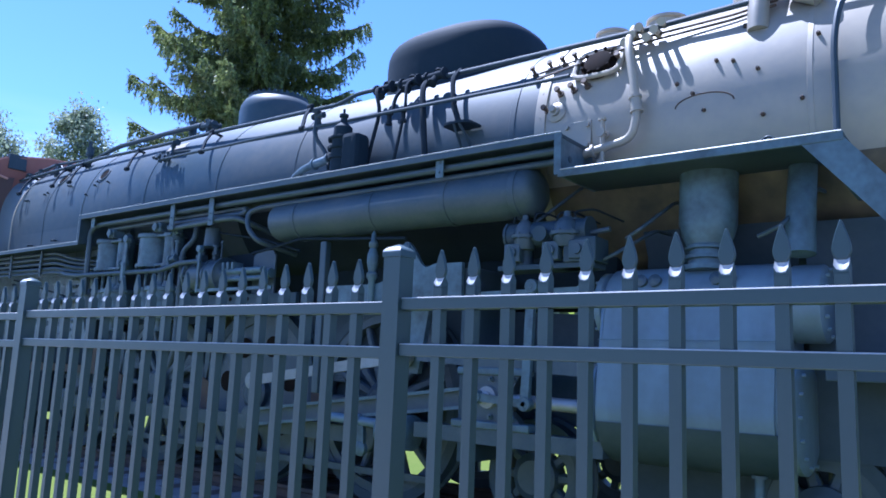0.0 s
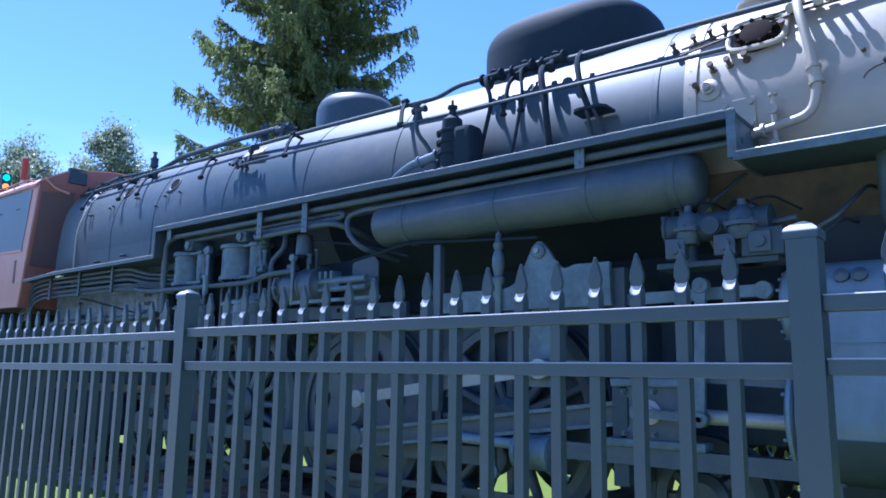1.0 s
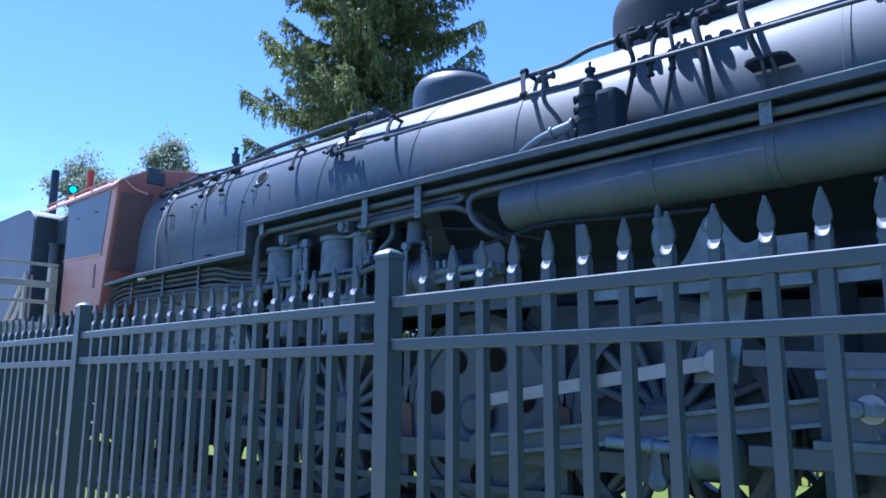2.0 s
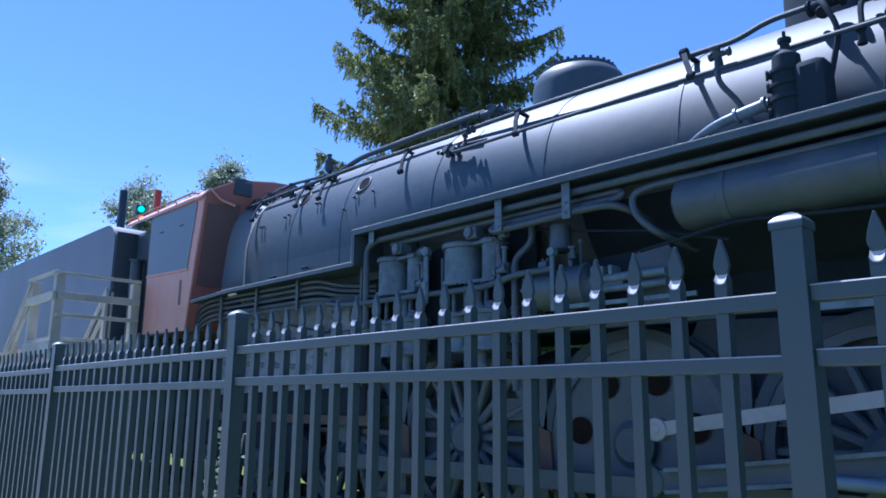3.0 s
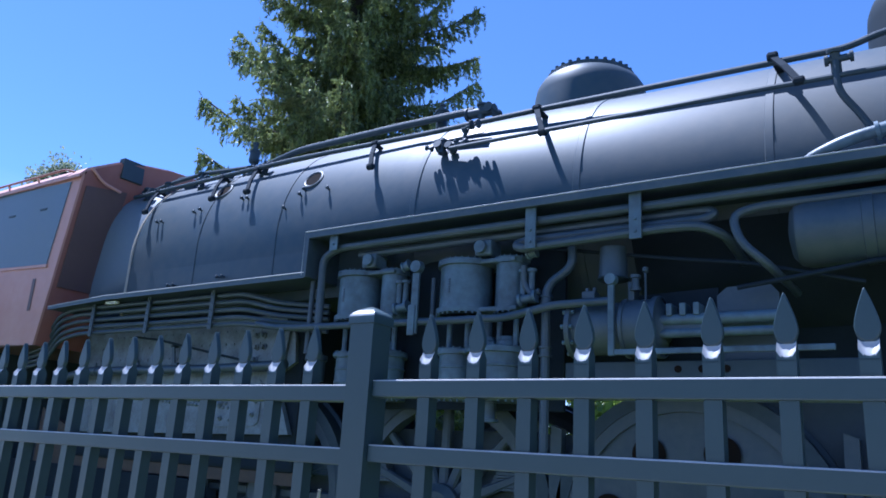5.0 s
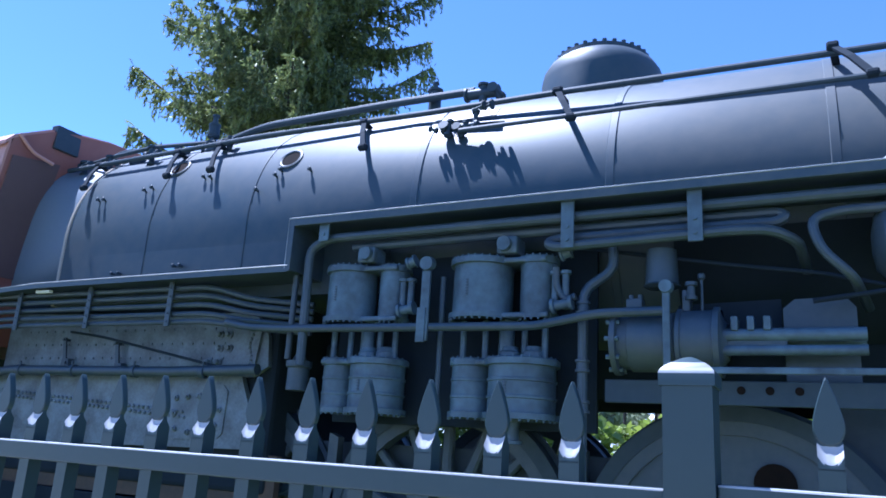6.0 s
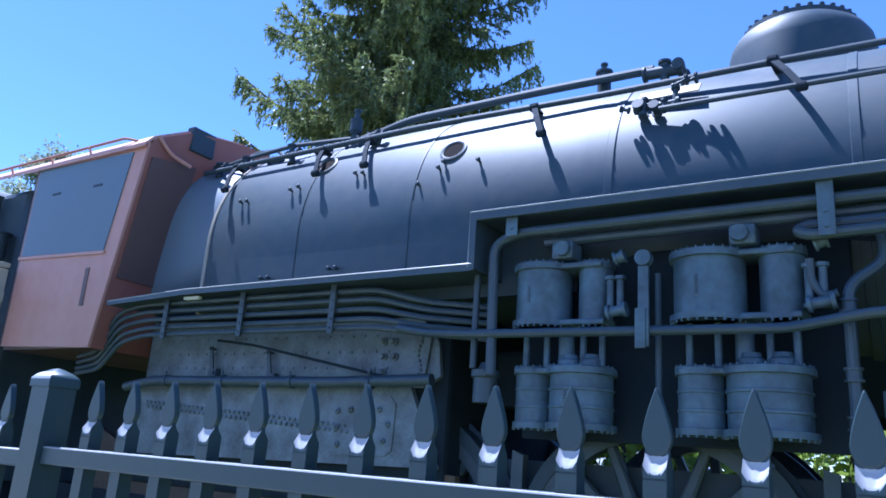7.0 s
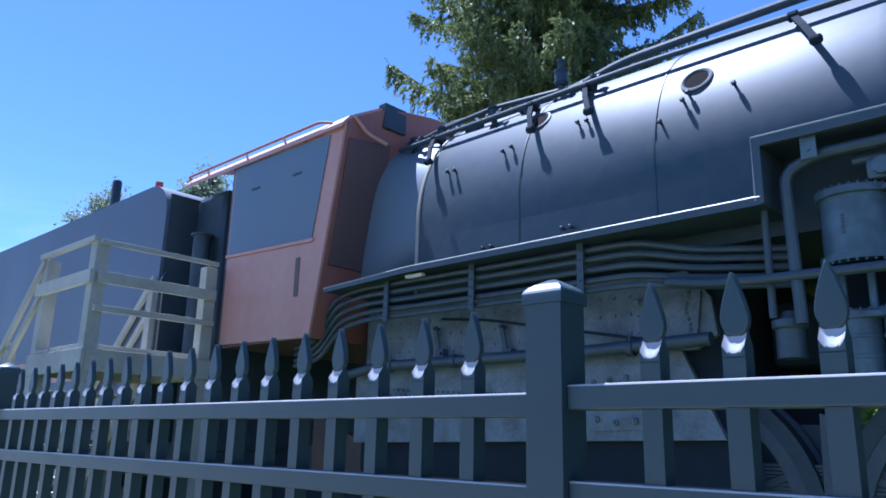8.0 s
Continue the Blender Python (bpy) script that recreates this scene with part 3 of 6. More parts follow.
for x in (-12.46, -11.38, -10.87, -9.33, -7.69, -5.93):
    base = skin(x, 4.22, -0.01)
    line = [base + Vector((-0.10, 0, 0)), Vector((x - 0.12, 5.365, 4.245)), Vector((x - 0.03, 5.22, 4.08)), Vector((x + 0.06, 5.11, 3.90))]
    bm = B()
    for p, q in zip(line, line[1:]):
        d = (q - p).normalized()
        o = Vector((0, d.z, -d.y))
        corners = [p + o * 0.009, p - o * 0.009, q - o * 0.009, q + o * 0.009]
        vs = [bm.verts.new(c + Vector((s, 0, 0))) for s in (-0.023, 0.023) for c in corners]
        for f in ((0, 1, 2, 3), (4, 5, 6, 7), (0, 1, 5, 4), (1, 2, 6, 5), (2, 3, 7, 6), (3, 0, 4, 7)):
            bm.faces.new([vs[i] for i in f])
    lathe(bm, (x + 0.025, 5.11, 3.90), (1, 0, 0), [(0, 0.020), (0.01, 0.030), (0.06, 0.030), (0.07, 0.020)], 10)
    lathe(bm, (x - 0.155, 5.37, 4.245), (1, 0, 0), [(0, 0.027), (0.01, 0.036), (0.06, 0.036), (0.07, 0.027)], 10)
    part("stanchion", bm, M_IRON, handrail)

# studs and washout openings in the firebox jacket
for x, z in ((-12.2, 3.76), (-12.12, 3.755), (-11.62, 3.80), (-11.54, 3.82), (-10.94, 3.86), (-10.86, 3.85), (-10.26, 3.65), (-10.11, 3.77), (-10.08, 3.82), (-9.77, 3.78), (-11.75, 3.02), (-11.67, 3.02), (-11.02, 3.05), (-10.95, 3.05)):
    p = skin(x, z, -0.01)
    nrm = (p - Vector((x, CY, shell(x)[1]))).normalized() if z > 3.37 else Vector((0, -1, 0))
    bm = B()
    lathe(bm, p, nrm, [(0, 0.010), (0.035, 0.010), (0.036, 0.017), (0.055, 0.017), (0.06, 0.01)], 8)
    part("stud", bm, M_BLACK, boiler)
for x, z in ((-10.05, 3.945), (-11.38, 4.045)):
    p = skin(x, z, 0.0)
    nrm = (p - Vector((x, CY, shell(x)[1]))).normalized()
    bm = B()
    lathe(bm, p - nrm * 0.01, nrm, [(0.0, 0.115), (0.02, 0.112), (0.024, 0.098), (0.018, 0.085), (0.0, 0.082)], 28, close=False)
    port = part("washout_ring", bm, M_JACKET, boiler)
    bm = B()
    lathe(bm, p - nrm * 0.02, nrm, [(0, 0.084), (0.024, 0.084)], 28)
    part("washout_hole", bm, M_HOLE, port, "rust-dark washout opening")
# edge of the jacket at the cab end
bm = B()
loft(bm, [(-12.515, 1.19, 3.37, 1), (-12.51, 1.208, 3.37, 1), (-12.48, 1.210, 3.37, 1), (-12.475, 1.200, 3.37, 1)], ends=False)
part("jacket_rim", bm, M_SMOKE, boiler, "pale rim of the jacket")


def fitting(name, spots, material, parent, label=""):
    """A small casting out of turned bodies: rows of (start, end, radius, flange radius)."""
    bm = B()
    for a, b, r, fl in spots:
        a, b = Vector(a), Vector(b)
        ln = (b - a).length
        lathe(bm, a, b - a, [(0, fl), (min(0.02, ln * 0.2), fl), (min(0.022, ln * 0.22), r), (ln - min(0.022, ln * 0.22), r), (ln - min(0.02, ln * 0.2), fl), (ln, fl)], 12)
    return part(name, bm, material, parent, label)


# fittings on top of the boiler
bm = B()
tube(bm, [(-11.6, 5.75, 4.46), (-11.3, 5.78, 4.51), (-10.9, 5.82, 4.62), (-9.6, 5.85, 4.645), (-8.7, 5.85, 4.63)], 0.035, 10, 0.15)
turret_pipe = part("turret_pipe", bm, M_BLACK, loco, "thick dark pipe along the boiler top")
fitting("turret_valve", [((-8.78, 5.85, 4.60), (-8.48, 5.85, 4.59), 0.045, 0.062), ((-8.62, 5.85, 4.46), (-8.62, 5.85, 4.68), 0.035, 0.05), ((-8.5, 5.75, 4.59), (-8.5, 5.95, 4.59), 0.03, 0.045)], M_BLACK, loco)
fitting("relief_valve", [((-9.13, 5.95, 4.5), (-9.13, 5.95, 4.76), 0.055, 0.07), ((-9.13, 5.95, 4.76), (-9.13, 5.95, 4.83), 0.02, 0.03)], M_BLACK, loco)
fitting("whistle", [((-11.40, 5.66, 4.38), (-11.40, 5.66, 4.52), 0.03, 0.05), ((-11.40, 5.66, 4.52), (-11.40, 5.66, 4.64), 0.055, 0.06), ((-11.40, 5.66, 4.64), (-11.40, 5.66, 4.74), 0.025, 0.035)], M_BLACK, loco)
random.seed(4)
for k in range(7):
    x = -12.9 + k * 0.32
    y = 5.45 + 0.05 * (k % 3)
    fitting("cab_valve", [((x, y, 4.20), (x + random.uniform(-0.05, 0.05), y, 4.36 + 0.04 * (k % 2)), 0.028, 0.045), ((x - 0.08, y, 4.31), (x + 0.1, y - 0.02, 4.31), 0.022, 0.038)], M_BLACK, loco)
bm = B()
tube(bm, [(-13.05, 5.55, 4.36), (-12.6, 5.52, 4.40), (-12.0, 5.50, 4.42), (-11.3, 5.60, 4.42)], 0.022, 8, 0.1)
part("cab_pipe", bm, M_BLACK, loco)
bm = B()
tube(bm, [(-13.05, 5.75, 4.45), (-12.75, 5.72, 4.55), (-12.4, 5.70, 4.52), (-12.3, 5.68, 4.42)], 0.02, 8, 0.12)
part("cab_pipe", bm, M_BLACK, loco)
# check valve on the near side of the boiler
fitting("check_valve", [((-8.64, 5.20, 3.985), (-8.34, 5.18, 3.985), 0.020, 0.032), ((-8.60, 5.27, 3.95), (-8.60, 5.13, 4.00), 0.028, 0.040), ((-8.50, 5.24, 3.95), (-8.50, 5.14, 3.98), 0.022, 0.034), ((-8.37, 5.18, 3.95), (-8.37, 5.20, 4.10), 0.018, 0.030), ((-8.57, 5.15, 3.91), (-8.57, 5.19, 4.05), 0.015, 0.027), ((-8.66, 5.16, 3.97), (-8.72, 5.15, 3.99), 0.012, 0.024), ((-8.44, 5.16, 3.92), (-8.44, 5.18, 4.02), 0.012, 0.022)], M_BLACK, loco, "dark check valve with stubby flanges")
for x in (-8.30, -8.24):
    fitting("valve_wheel", [((x, 5.17, 4.12), (x + 0.012, 5.17, 4.12), 0.034, 0.040), ((x - 0.09, 5.18, 4.10), (x, 5.17, 4.12), 0.010, 0.014)], M_BLACK, loco)
bm = B()
box(bm, -0.20, 0.20, -0.055, 0.055, -0.005, 0.005, 0.003, Matrix.Translation((-8.44, 5.305, 4.125)) @ Euler((radians(50), 0, 0)).to_matrix().to_4x4())
part("step_plate", bm, M_SMOKE, loco, "small pale step above the check valve")

# feed pump that stands on the running board
LX, LY = -5.12, 4.98
bm = B()
lathe(bm, (LX, LY, 3.215), (0, 0, 1), [(0, 0.13), (0.03, 0.13), (0.035, 0.11), (0.20, 0.11), (0.21, 0.13), (0.24, 0.13), (0.245, 0.105), (0.30, 0.105), (0.31, 0.125), (0.33, 0.125), (0.335, 0.10), (0.40, 0.10), (0.41, 0.12), (0.43, 0.12), (0.44, 0.095), (0.53, 0.09), (0.56, 0.06), (0.58, 0.035), (0.63, 0.03), (0.64, 0.045), (0.665, 0.045), (0.67, 0.012), (0.72, 0.012)], 24)
lub = part("feed_pump", bm, M_DOME, loco, "upright ribbed feed pump with a pointed cap")
bm = B()
box(bm, LX + 0.06, LX + 0.27, LY - 0.10, LY + 0.12, 3.215, 3.66, 0.055)
part("pump_housing", bm, M_DOME, lub)
for k in range(4):
    fitting("pump_port", [((LX - 0.12, LY - 0.06, 3.36 + 0.09 * k), (LX - 0.04, LY - 0.03, 3.36 + 0.09 * k), 0.026, 0.036)], M_DOME, lub)
bm = B()
tube(bm, [(-5.95, 5.08, 3.22), (-5.85, 5.02, 3.33), (-5.62, 4.96, 3.40), (-5.38, 4.95, 3.43), (-5.2, 4.96, 3.45)], 0.036, 12, 0.14)
feed = part("feed_pipe", bm, M_GREY, loco, "pale lagged feed pipe")
fitting("union", [((-5.48, 4.955, 3.415), (-5.26, 4.955, 3.445), 0.044, 0.058)], M_GREY, feed)
bm = B()
tube(bm, [(-5.66, 5.12, 4.02), (-5.66, 5.10, 3.78), (-5.55, 5.16, 3.62), (-5.45, 5.17, 3.4)], 0.022, 8, 0.08)
part("drain_pipe", bm, M_BLACK, loco)
fitting("angle_cock", [((-5.66, 5.16, 3.90), (-5.66, 5.10, 4.06), 0.03, 0.046), ((-5.72, 5.12, 4.0), (-5.56, 5.12, 4.0), 0.022, 0.034)], M_BLACK, loco)

# sand pipes and hoses below the sand dome
for pts, r in (([(-5.02, 5.44, 4.28), (-4.93, 5.20, 4.18), (-4.83, 5.18, 3.92), (-4.90, 5.16, 3.62), (-5.0, 5.18, 3.30)], 0.020),
               ([(-4.62, 5.50, 4.30), (-4.58, 5.26, 4.20), (-4.50, 5.17, 3.90), (-4.55, 5.14, 3.55), (-4.62, 5.15, 3.30)], 0.016),
               ([(-4.66, 5.48, 4.28), (-4.72, 5.28, 4.12), (-4.70, 5.20, 3.88)], 0.020),
               ([(-4.42, 5.44, 4.26), (-4.36, 5.24, 4.10), (-4.27, 5.16, 3.78), (-4.22, 5.16, 3.30)], 0.030),
               ([(-4.05, 5.42, 4.26), (-4.02, 5.26, 4.12), (-3.94, 5.18, 3.84), (-3.86, 5.18, 3.62)], 0.026)):
    bm = B()
    tube(bm, pts, r, 8, 0.10)
    part("sand_pipe", bm, M_IRON, loco)
for x in (-4.96, -4.62, -4.30):
    fitting("sand_valve", [((x - 0.12, 5.38, 4.24), (x + 0.12, 5.36, 4.24), 0.04, 0.06), ((x, 5.30, 4.14), (x, 5.42, 4.30), 0.034, 0.05)], M_IRON, loco)
for x in (-4.70, -4.52):
    fitting("hose_coupling", [((x, 5.17, 3.76), (x, 5.17, 3.88), 0.022, 0.032)], M_IRON, loco)
bm = B()
prism(bm, [(-3.95, 5.23), (-3.66, 5.23), (-3.66, 5.07), (-3.69, 5.03), (-3.74, 5.015), (-3.87, 5.015), (-3.92, 5.03), (-3.95, 5.07)], "z", 3.583, 3.605)
part("step_tread", bm, M_DOME, loco, "small dark step on the boiler side")
bm = B()
tube(bm, [(-3.85, 5.22, 3.40), (-3.82, 5.04, 3.585)], 0.014, 6)
tube(bm, [(-3.74, 5.22, 3.40), (-3.76, 5.04, 3.585)], 0.014, 6)
part("step_stay", bm, M_BLACK, loco)

# smokebox: rivets, hatch, plates and pipes
bm = B()
loft(bm, [(-3.10, 1.082, 3.42), (-3.095, 1.112, 3.42), (-3.0, 1.112, 3.42), (-2.995, 1.101, 3.42)], ends=False)
sb_ring = part("smokebox_ring", bm, M_SMOKE, smokebox)


def stud_on(x, z, r, h, parent, material, off=0.0, name="rivet"):
    p = skin(x, z, off - 0.006)
    c = Vector((x, CY, shell(x)[1]))
    nrm = (p - c).normalized() if z > c.z else Vector((0, -1, 0))
    bm = B()
    lathe(bm, p, nrm, [(0, r), (h * 0.6, r * 0.95), (h, r * 0.5)], 8)
    return part(name, bm, material, parent)


for k in range(13):
    stud_on(-3.05, 3.0 + k * 0.11, 0.014, 0.03, sb_ring, M_SMOKE, 0.01)
for x, z in ((-3.22, 4.03), (-3.06, 4.05), (-2.93, 4.06), (-2.82, 4.07), (-2.88, 3.74), (-2.76, 3.75), (-2.64, 3.76), (-2.98, 3.60), (-2.40, 3.95)):
    bm = B()
    p = skin(x, z, 0.0)
    nrm = (p - Vector((x, CY, 3.42))).normalized()
    lathe(bm, p - nrm * 0.01, nrm, [(0, 0.030), (0.025, 0.030), (0.027, 0.016), (0.075, 0.016), (0.077, 0.024), (0.10, 0.024)], 8)
    part("stud_bolt", bm, M_RUST, smokebox)
for x, z in ((-1.9, 3.62), (-1.78, 3.52), (-1.5, 3.72), (-1.33, 3.62), (-1.7, 3.38), (-1.3, 3.28), (-1.05, 3.35), (-1.45, 4.02), (-1.62, 3.75), (-0.95, 3.8)):
    stud_on(x, z, 0.016, 0.035, smokebox, M_RUST, 0.0, "bolt_head")
p = skin(-2.58, 3.955, 0.0)
nrm = (p - Vector((-2.58, CY, 3.42))).normalized()
up = Vector((1, 0, 0)).cross(nrm).normalized()
bm = B()
pts = []
for q in range(28):
    a = 2 * math.pi * q / 28
    c, sn = math.cos(a), math.sin(a)
    pts.append(p + Vector((1, 0, 0)) * 0.20 * math.copysign(abs(c) ** 0.5, c) + up * 0.15 * math.copysign(abs(sn) ** 0.5, sn) + nrm * 0.03)
tube(bm, pts + [pts[0]], 0.022, 8)
hatch = part("hatch_frame", bm, M_SMOKE, smokebox, "pale rounded frame round a valve")
bm = B()
lathe(bm, p - nrm * 0.01, nrm, [(0, 0.155), (0.035, 0.155), (0.04, 0.12), (0.07, 0.115), (0.08, 0.09), (0.082, 0.0)], 24)
part("valve_cap", bm, M_HOLE, hatch, "dark round valve cap with bolts")
for q in range(10):
    a = 2 * math.pi * q / 10
    c = p + Vector((1, 0, 0)) * 0.135 * math.cos(a) + up * 0.135 * math.sin(a)
    bm = B()
    lathe(bm, c + nrm * 0.04, nrm, [(0, 0.016), (0.03, 0.016), (0.035, 0.01)], 6)
    part("bolt", bm, M_HOLE, hatch)
p = skin(-2.90, 3.577, 0.0)
nrm = (p - Vector((-2.90, CY, 3.42))).normalized()
bm = B()
lathe(bm, p - nrm * 0.01, nrm, [(0, 0.085), (0.02, 0.085), (0.03, 0.065), (0.035, 0.045), (0.06, 0.045), (0.065, 0.028), (0.10, 0.028), (0.105, 0.0)], 20)
part("washout_plug", bm, M_SMOKE, smokebox, "pale round washout plug")
bm = B()
box(bm, -2.82, -2.58, 5.190, 5.205, 3.22, 3.46, 0.004)
patch = part("patch_plate", bm, M_SMOKE, smokebox)
for dx, dz in ((-0.09, -0.08), (0.09, -0.08), (0.09, 0.08), (-0.09, 0.08)):
    bm = B()
    rod(bm, (-2.70 + dx, 5.165, 3.34 + dz), (-2.70 + dx, 5.195, 3.34 + dz), 0.020, seg=8)
    part("bolt", bm, M_SMOKE, patch)
bm = B()
tube(bm, [(-2.32, 5.42, 4.24), (-2.27, 5.17, 4.02), (-2.20, 5.12, 3.70), (-2.16, 5.10, 3.42), (-2.20, 5.10, 3.22), (-2.62, 5.10, 3.15)], 0.032, 12, 0.13)
sbpipe = part("exhaust_pipe", bm, M_SMOKE, loco, "bent pale pipe down the smokebox side")
fitting("pipe_union", [((-2.182, 5.11, 3.55), (-2.165, 5.105, 3.42), 0.042, 0.05)], M_SMOKE, sbpipe)
fitting("pipe_flange", [((-2.62, 5.10, 3.15), (-2.50, 5.10, 3.165), 0.038, 0.055), ((-2.44, 5.10, 3.02), (-2.44, 5.10, 3.42), 0.018, 0.030), ((-2.44, 5.06, 3.05), (-2.44, 5.16, 3.05), 0.028, 0.04), ((-2.44, 5.06, 3.30), (-2.44, 5.16, 3.30), 0.02, 0.035)], M_SMOKE, loco, "pale flanged pipe joint")
for z in (4.04, 3.98):
    bm = B()
    tube(bm, [skin(-3.15, z - 0.05, 0.04), skin(-2.75, z - 0.01, 0.05), skin(-2.25, z + 0.05, 0.06), skin(-1.55, z + 0.10, 0.04), skin(-1.25, z + 0.16, 0.04)], 0.010, 6, 0.05)
    part("thin_pipe", bm, M_RUST, smokebox)
for k in range(6):
    fitting("pipe_clip", [((-2.36 + 0.06 * k, 5.42 - 0.03 * (k % 2), 4.10 + 0.05 * (k % 3)), (-2.33 + 0.06 * k, 5.24, 4.06 + 0.05 * (k % 3)), 0.02, 0.034)], M_SMOKE, loco)
bm = B()
tube(bm, [(-1.36, 5.72, 4.55), (-1.36, 5.45, 4.38), (-1.36, 5.38, 4.10), (-1.36, 5.36, 3.96)], 0.075, 16, 0.14)
part("steam_pipe", bm, M_SMOKE, loco, "thick pale pipe on the smokebox top")
bm = B()
tube(bm, [(-1.05, 5.9, 4.62), (-1.18, 5.55, 4.50), (-1.16, 5.40, 4.26), (-0.95, 5.38, 4.14)], 0.085, 16, 0.2)
part("steam_pipe", bm, M_SMOKE, loco, "thick bent pale pipe on the smokebox top")
bm = B()
tube(bm, [(-0.55, 5.45, 4.24), (-0.80, 5.22, 4.02), (-0.84, 5.13, 3.70), (-0.84, 5.12, 2.94)], 0.022, 8, 0.14)
part("conduit", bm, M_BLACK, loco, "dark conduit down the smokebox")
bm = B()
tube(bm, [(-0.55, 5.45, 4.20), (-0.2, 5.18, 3.80), (0.1, 5.14, 3.3)], 0.03, 8, 0.14)
part("conduit", bm, M_BLACK, loco)
bm = B()
loft(bm, [(-1.02, 1.1005, 3.42), (-1.018, 1.104, 3.42), (-0.985, 1.104, 3.42), (-0.982, 1.1005, 3.42)], ends=False)
part("seam", bm, M_SMOKE, smokebox)
bm = B()
lathe(bm, (-0.25, 5.15, 4.72), (0, 1, 0), [(0, 0.20), (0.05, 0.36), (0.12, 0.38), (2.2, 0.38), (2.27, 0.36), (2.32, 0.20)], 32)
part("feedwater_heater", bm, M_SMOKE, loco, "pale drum across the smokebox top")
bm = B()
lathe(bm, (-1.45, CY, 4.46), (0, 0, 1), [(0, 0.42), (0.06, 0.36), (0.1, 0.33), (0.42, 0.35), (0.45, 0.38), (0.48, 0.38)], 40)
part("chimney", bm, M_SMOKE, loco, "short grey chimney")
for x, r in ((-2.75, 0.14), (-2.25, 0.16)):
    bm = B()
    lathe(bm, (x, CY - 0.35, 4.42), (0, 0, 1), [(0, r), (0.05, r), (0.06, r * 1.1), (0.085, r * 1.1), (0.1, r * 0.6)], 20)
    part("top_cap", bm, M_SMOKE, loco)
bm = B()
tube(bm, [(-1.30, 5.14, 2.93), (-1.31, 5.12, 3.06), (-1.25, 5.11, 3.10), (-1.19, 5.12, 3.05), (-1.18, 5.14, 2.93)], 0.009, 6, 0.05)
part("cable_loop", bm, M_BLACK, loco)

# scar of a removed fitting on the smokebox side
bm = B()
tube(bm, [skin(-1.70 + 0.21 * math.cos(a), 3.44 + 0.085 * math.sin(a) - 0.015, 0.001) for a in [math.pi * q / 14 for q in range(15)]], 0.006, 6)
part("weld_scar", bm, M_RUST, smokebox, "curved rusty weld mark")
# main air reservoir under the running board
TY, TZ = 4.97, 2.865
bm = B()
lathe(bm, (-5.96, TY, TZ), (1, 0, 0), [(0, 0.06), (0.015, 0.14), (0.05, 0.185), (0.10, 0.20), (2.98, 0.20), (3.03, 0.185), (3.07, 0.14), (3.085, 0.06)], 40)
tank = part("air_reservoir", bm, M_PIPE, loco, "long dark air reservoir slung under the running board")
for x in (-5.55, -4.55, -3.72, -3.05):
    bm = B()
    lathe(bm, (x - 0.03, TY, TZ), (1, 0, 0), [(0, 0.201), (0.004, 0.207), (0.056, 0.207), (0.06, 0.201)], 40, close=False)
    part("band", bm, M_PIPE, tank)
fitting("drain_cock", [((-3.05, TY, TZ - 0.33), (-3.05, TY, TZ - 0.19), 0.018, 0.035)], M_PIPE, tank)

# pipes below the running board
for pts, r, m in (([(-9.40, 4.80, 2.20), (-9.42, 4.80, 3.02), (-9.25, 4.80, 3.085), (-2.60, 4.80, 3.117)], 0.032, M_PIPE),
                  ([(-9.10, 4.88, 3.03), (-6.48, 4.88, 3.052), (-6.38, 4.87, 3.045), (-6.35, 4.86, 3.015), (-6.40, 4.85, 2.985), (-7.62, 4.84, 2.975), (-7.67, 4.81, 2.94), (-7.60, 4.78, 2.905), (-6.60, 4.78, 2.935), (-6.42, 4.80, 2.93), (-6.30, 4.88, 2.88), (-6.27, 5.25, 2.80)], 0.030, M_PIPE),
                  ([(-2.58, 4.86, 3.051), (-6.10, 4.84, 3.02), (-6.24, 4.79, 2.97), (-6.20, 4.77, 2.80), (-6.06, 4.80, 2.66), (-5.98, 5.25, 2.58)], 0.026, M_PIPE),
                  ([(-10.15, 4.85, 2.52), (-9.9, 4.80, 2.47), (-9.6, 4.78, 2.45), (-7.72, 4.78, 2.435), (-7.36, 4.78, 2.50), (-6.98, 4.78, 2.505)], 0.027, M_PIPE),
                  ([(-7.30, 4.92, 2.98), (-7.28, 4.90, 2.78), (-7.46, 4.88, 2.66), (-7.46, 4.88, 1.55)], 0.030, M_PIPE),
                  ([(-9.56, 4.86, 2.85), (-9.56, 4.86, 2.25)], 0.022, M_PIPE),
                  ([(-7.62, 4.85, 2.80), (-7.62, 4.86, 2.68), (-7.56, 4.86, 2.60), (-7.50, 4.86, 2.62)], 0.022, M_PIPE),
                  ([(-6.25, 4.9, 2.56), (-5.9, 4.88, 2.60), (-5.5, 4.88, 2.66), (-4.9, 4.9, 2.62), (-4.2, 4.92, 2.58)], 0.014, M_IRON),
                  ([(-7.50, 5.0, 2.95), (-6.6, 4.96, 2.78), (-6.2, 4.96, 2.72), (-5.6, 4.96, 2.56)], 0.012, M_IRON),
                  ([(-3.2, 4.98, 2.62), (-2.7, 4.95, 2.48), (-2.3, 4.95, 2.52)], 0.02, M_PIPE),
                  ([(-8.42, 4.95, 1.5), (-8.42, 4.95, 2.80)], 0.020, M_PIPE)):
    bm = B()
    tube(bm, pts, r, 10, 0.08)
    part("pipe", bm, m, loco)
for z in (1.95, 2.18, 2.52):
    fitting("pipe_union", [((-7.46, 4.88, z), (-7.46, 4.88, z + 0.07), 0.036, 0.044)], M_PIPE, loco)
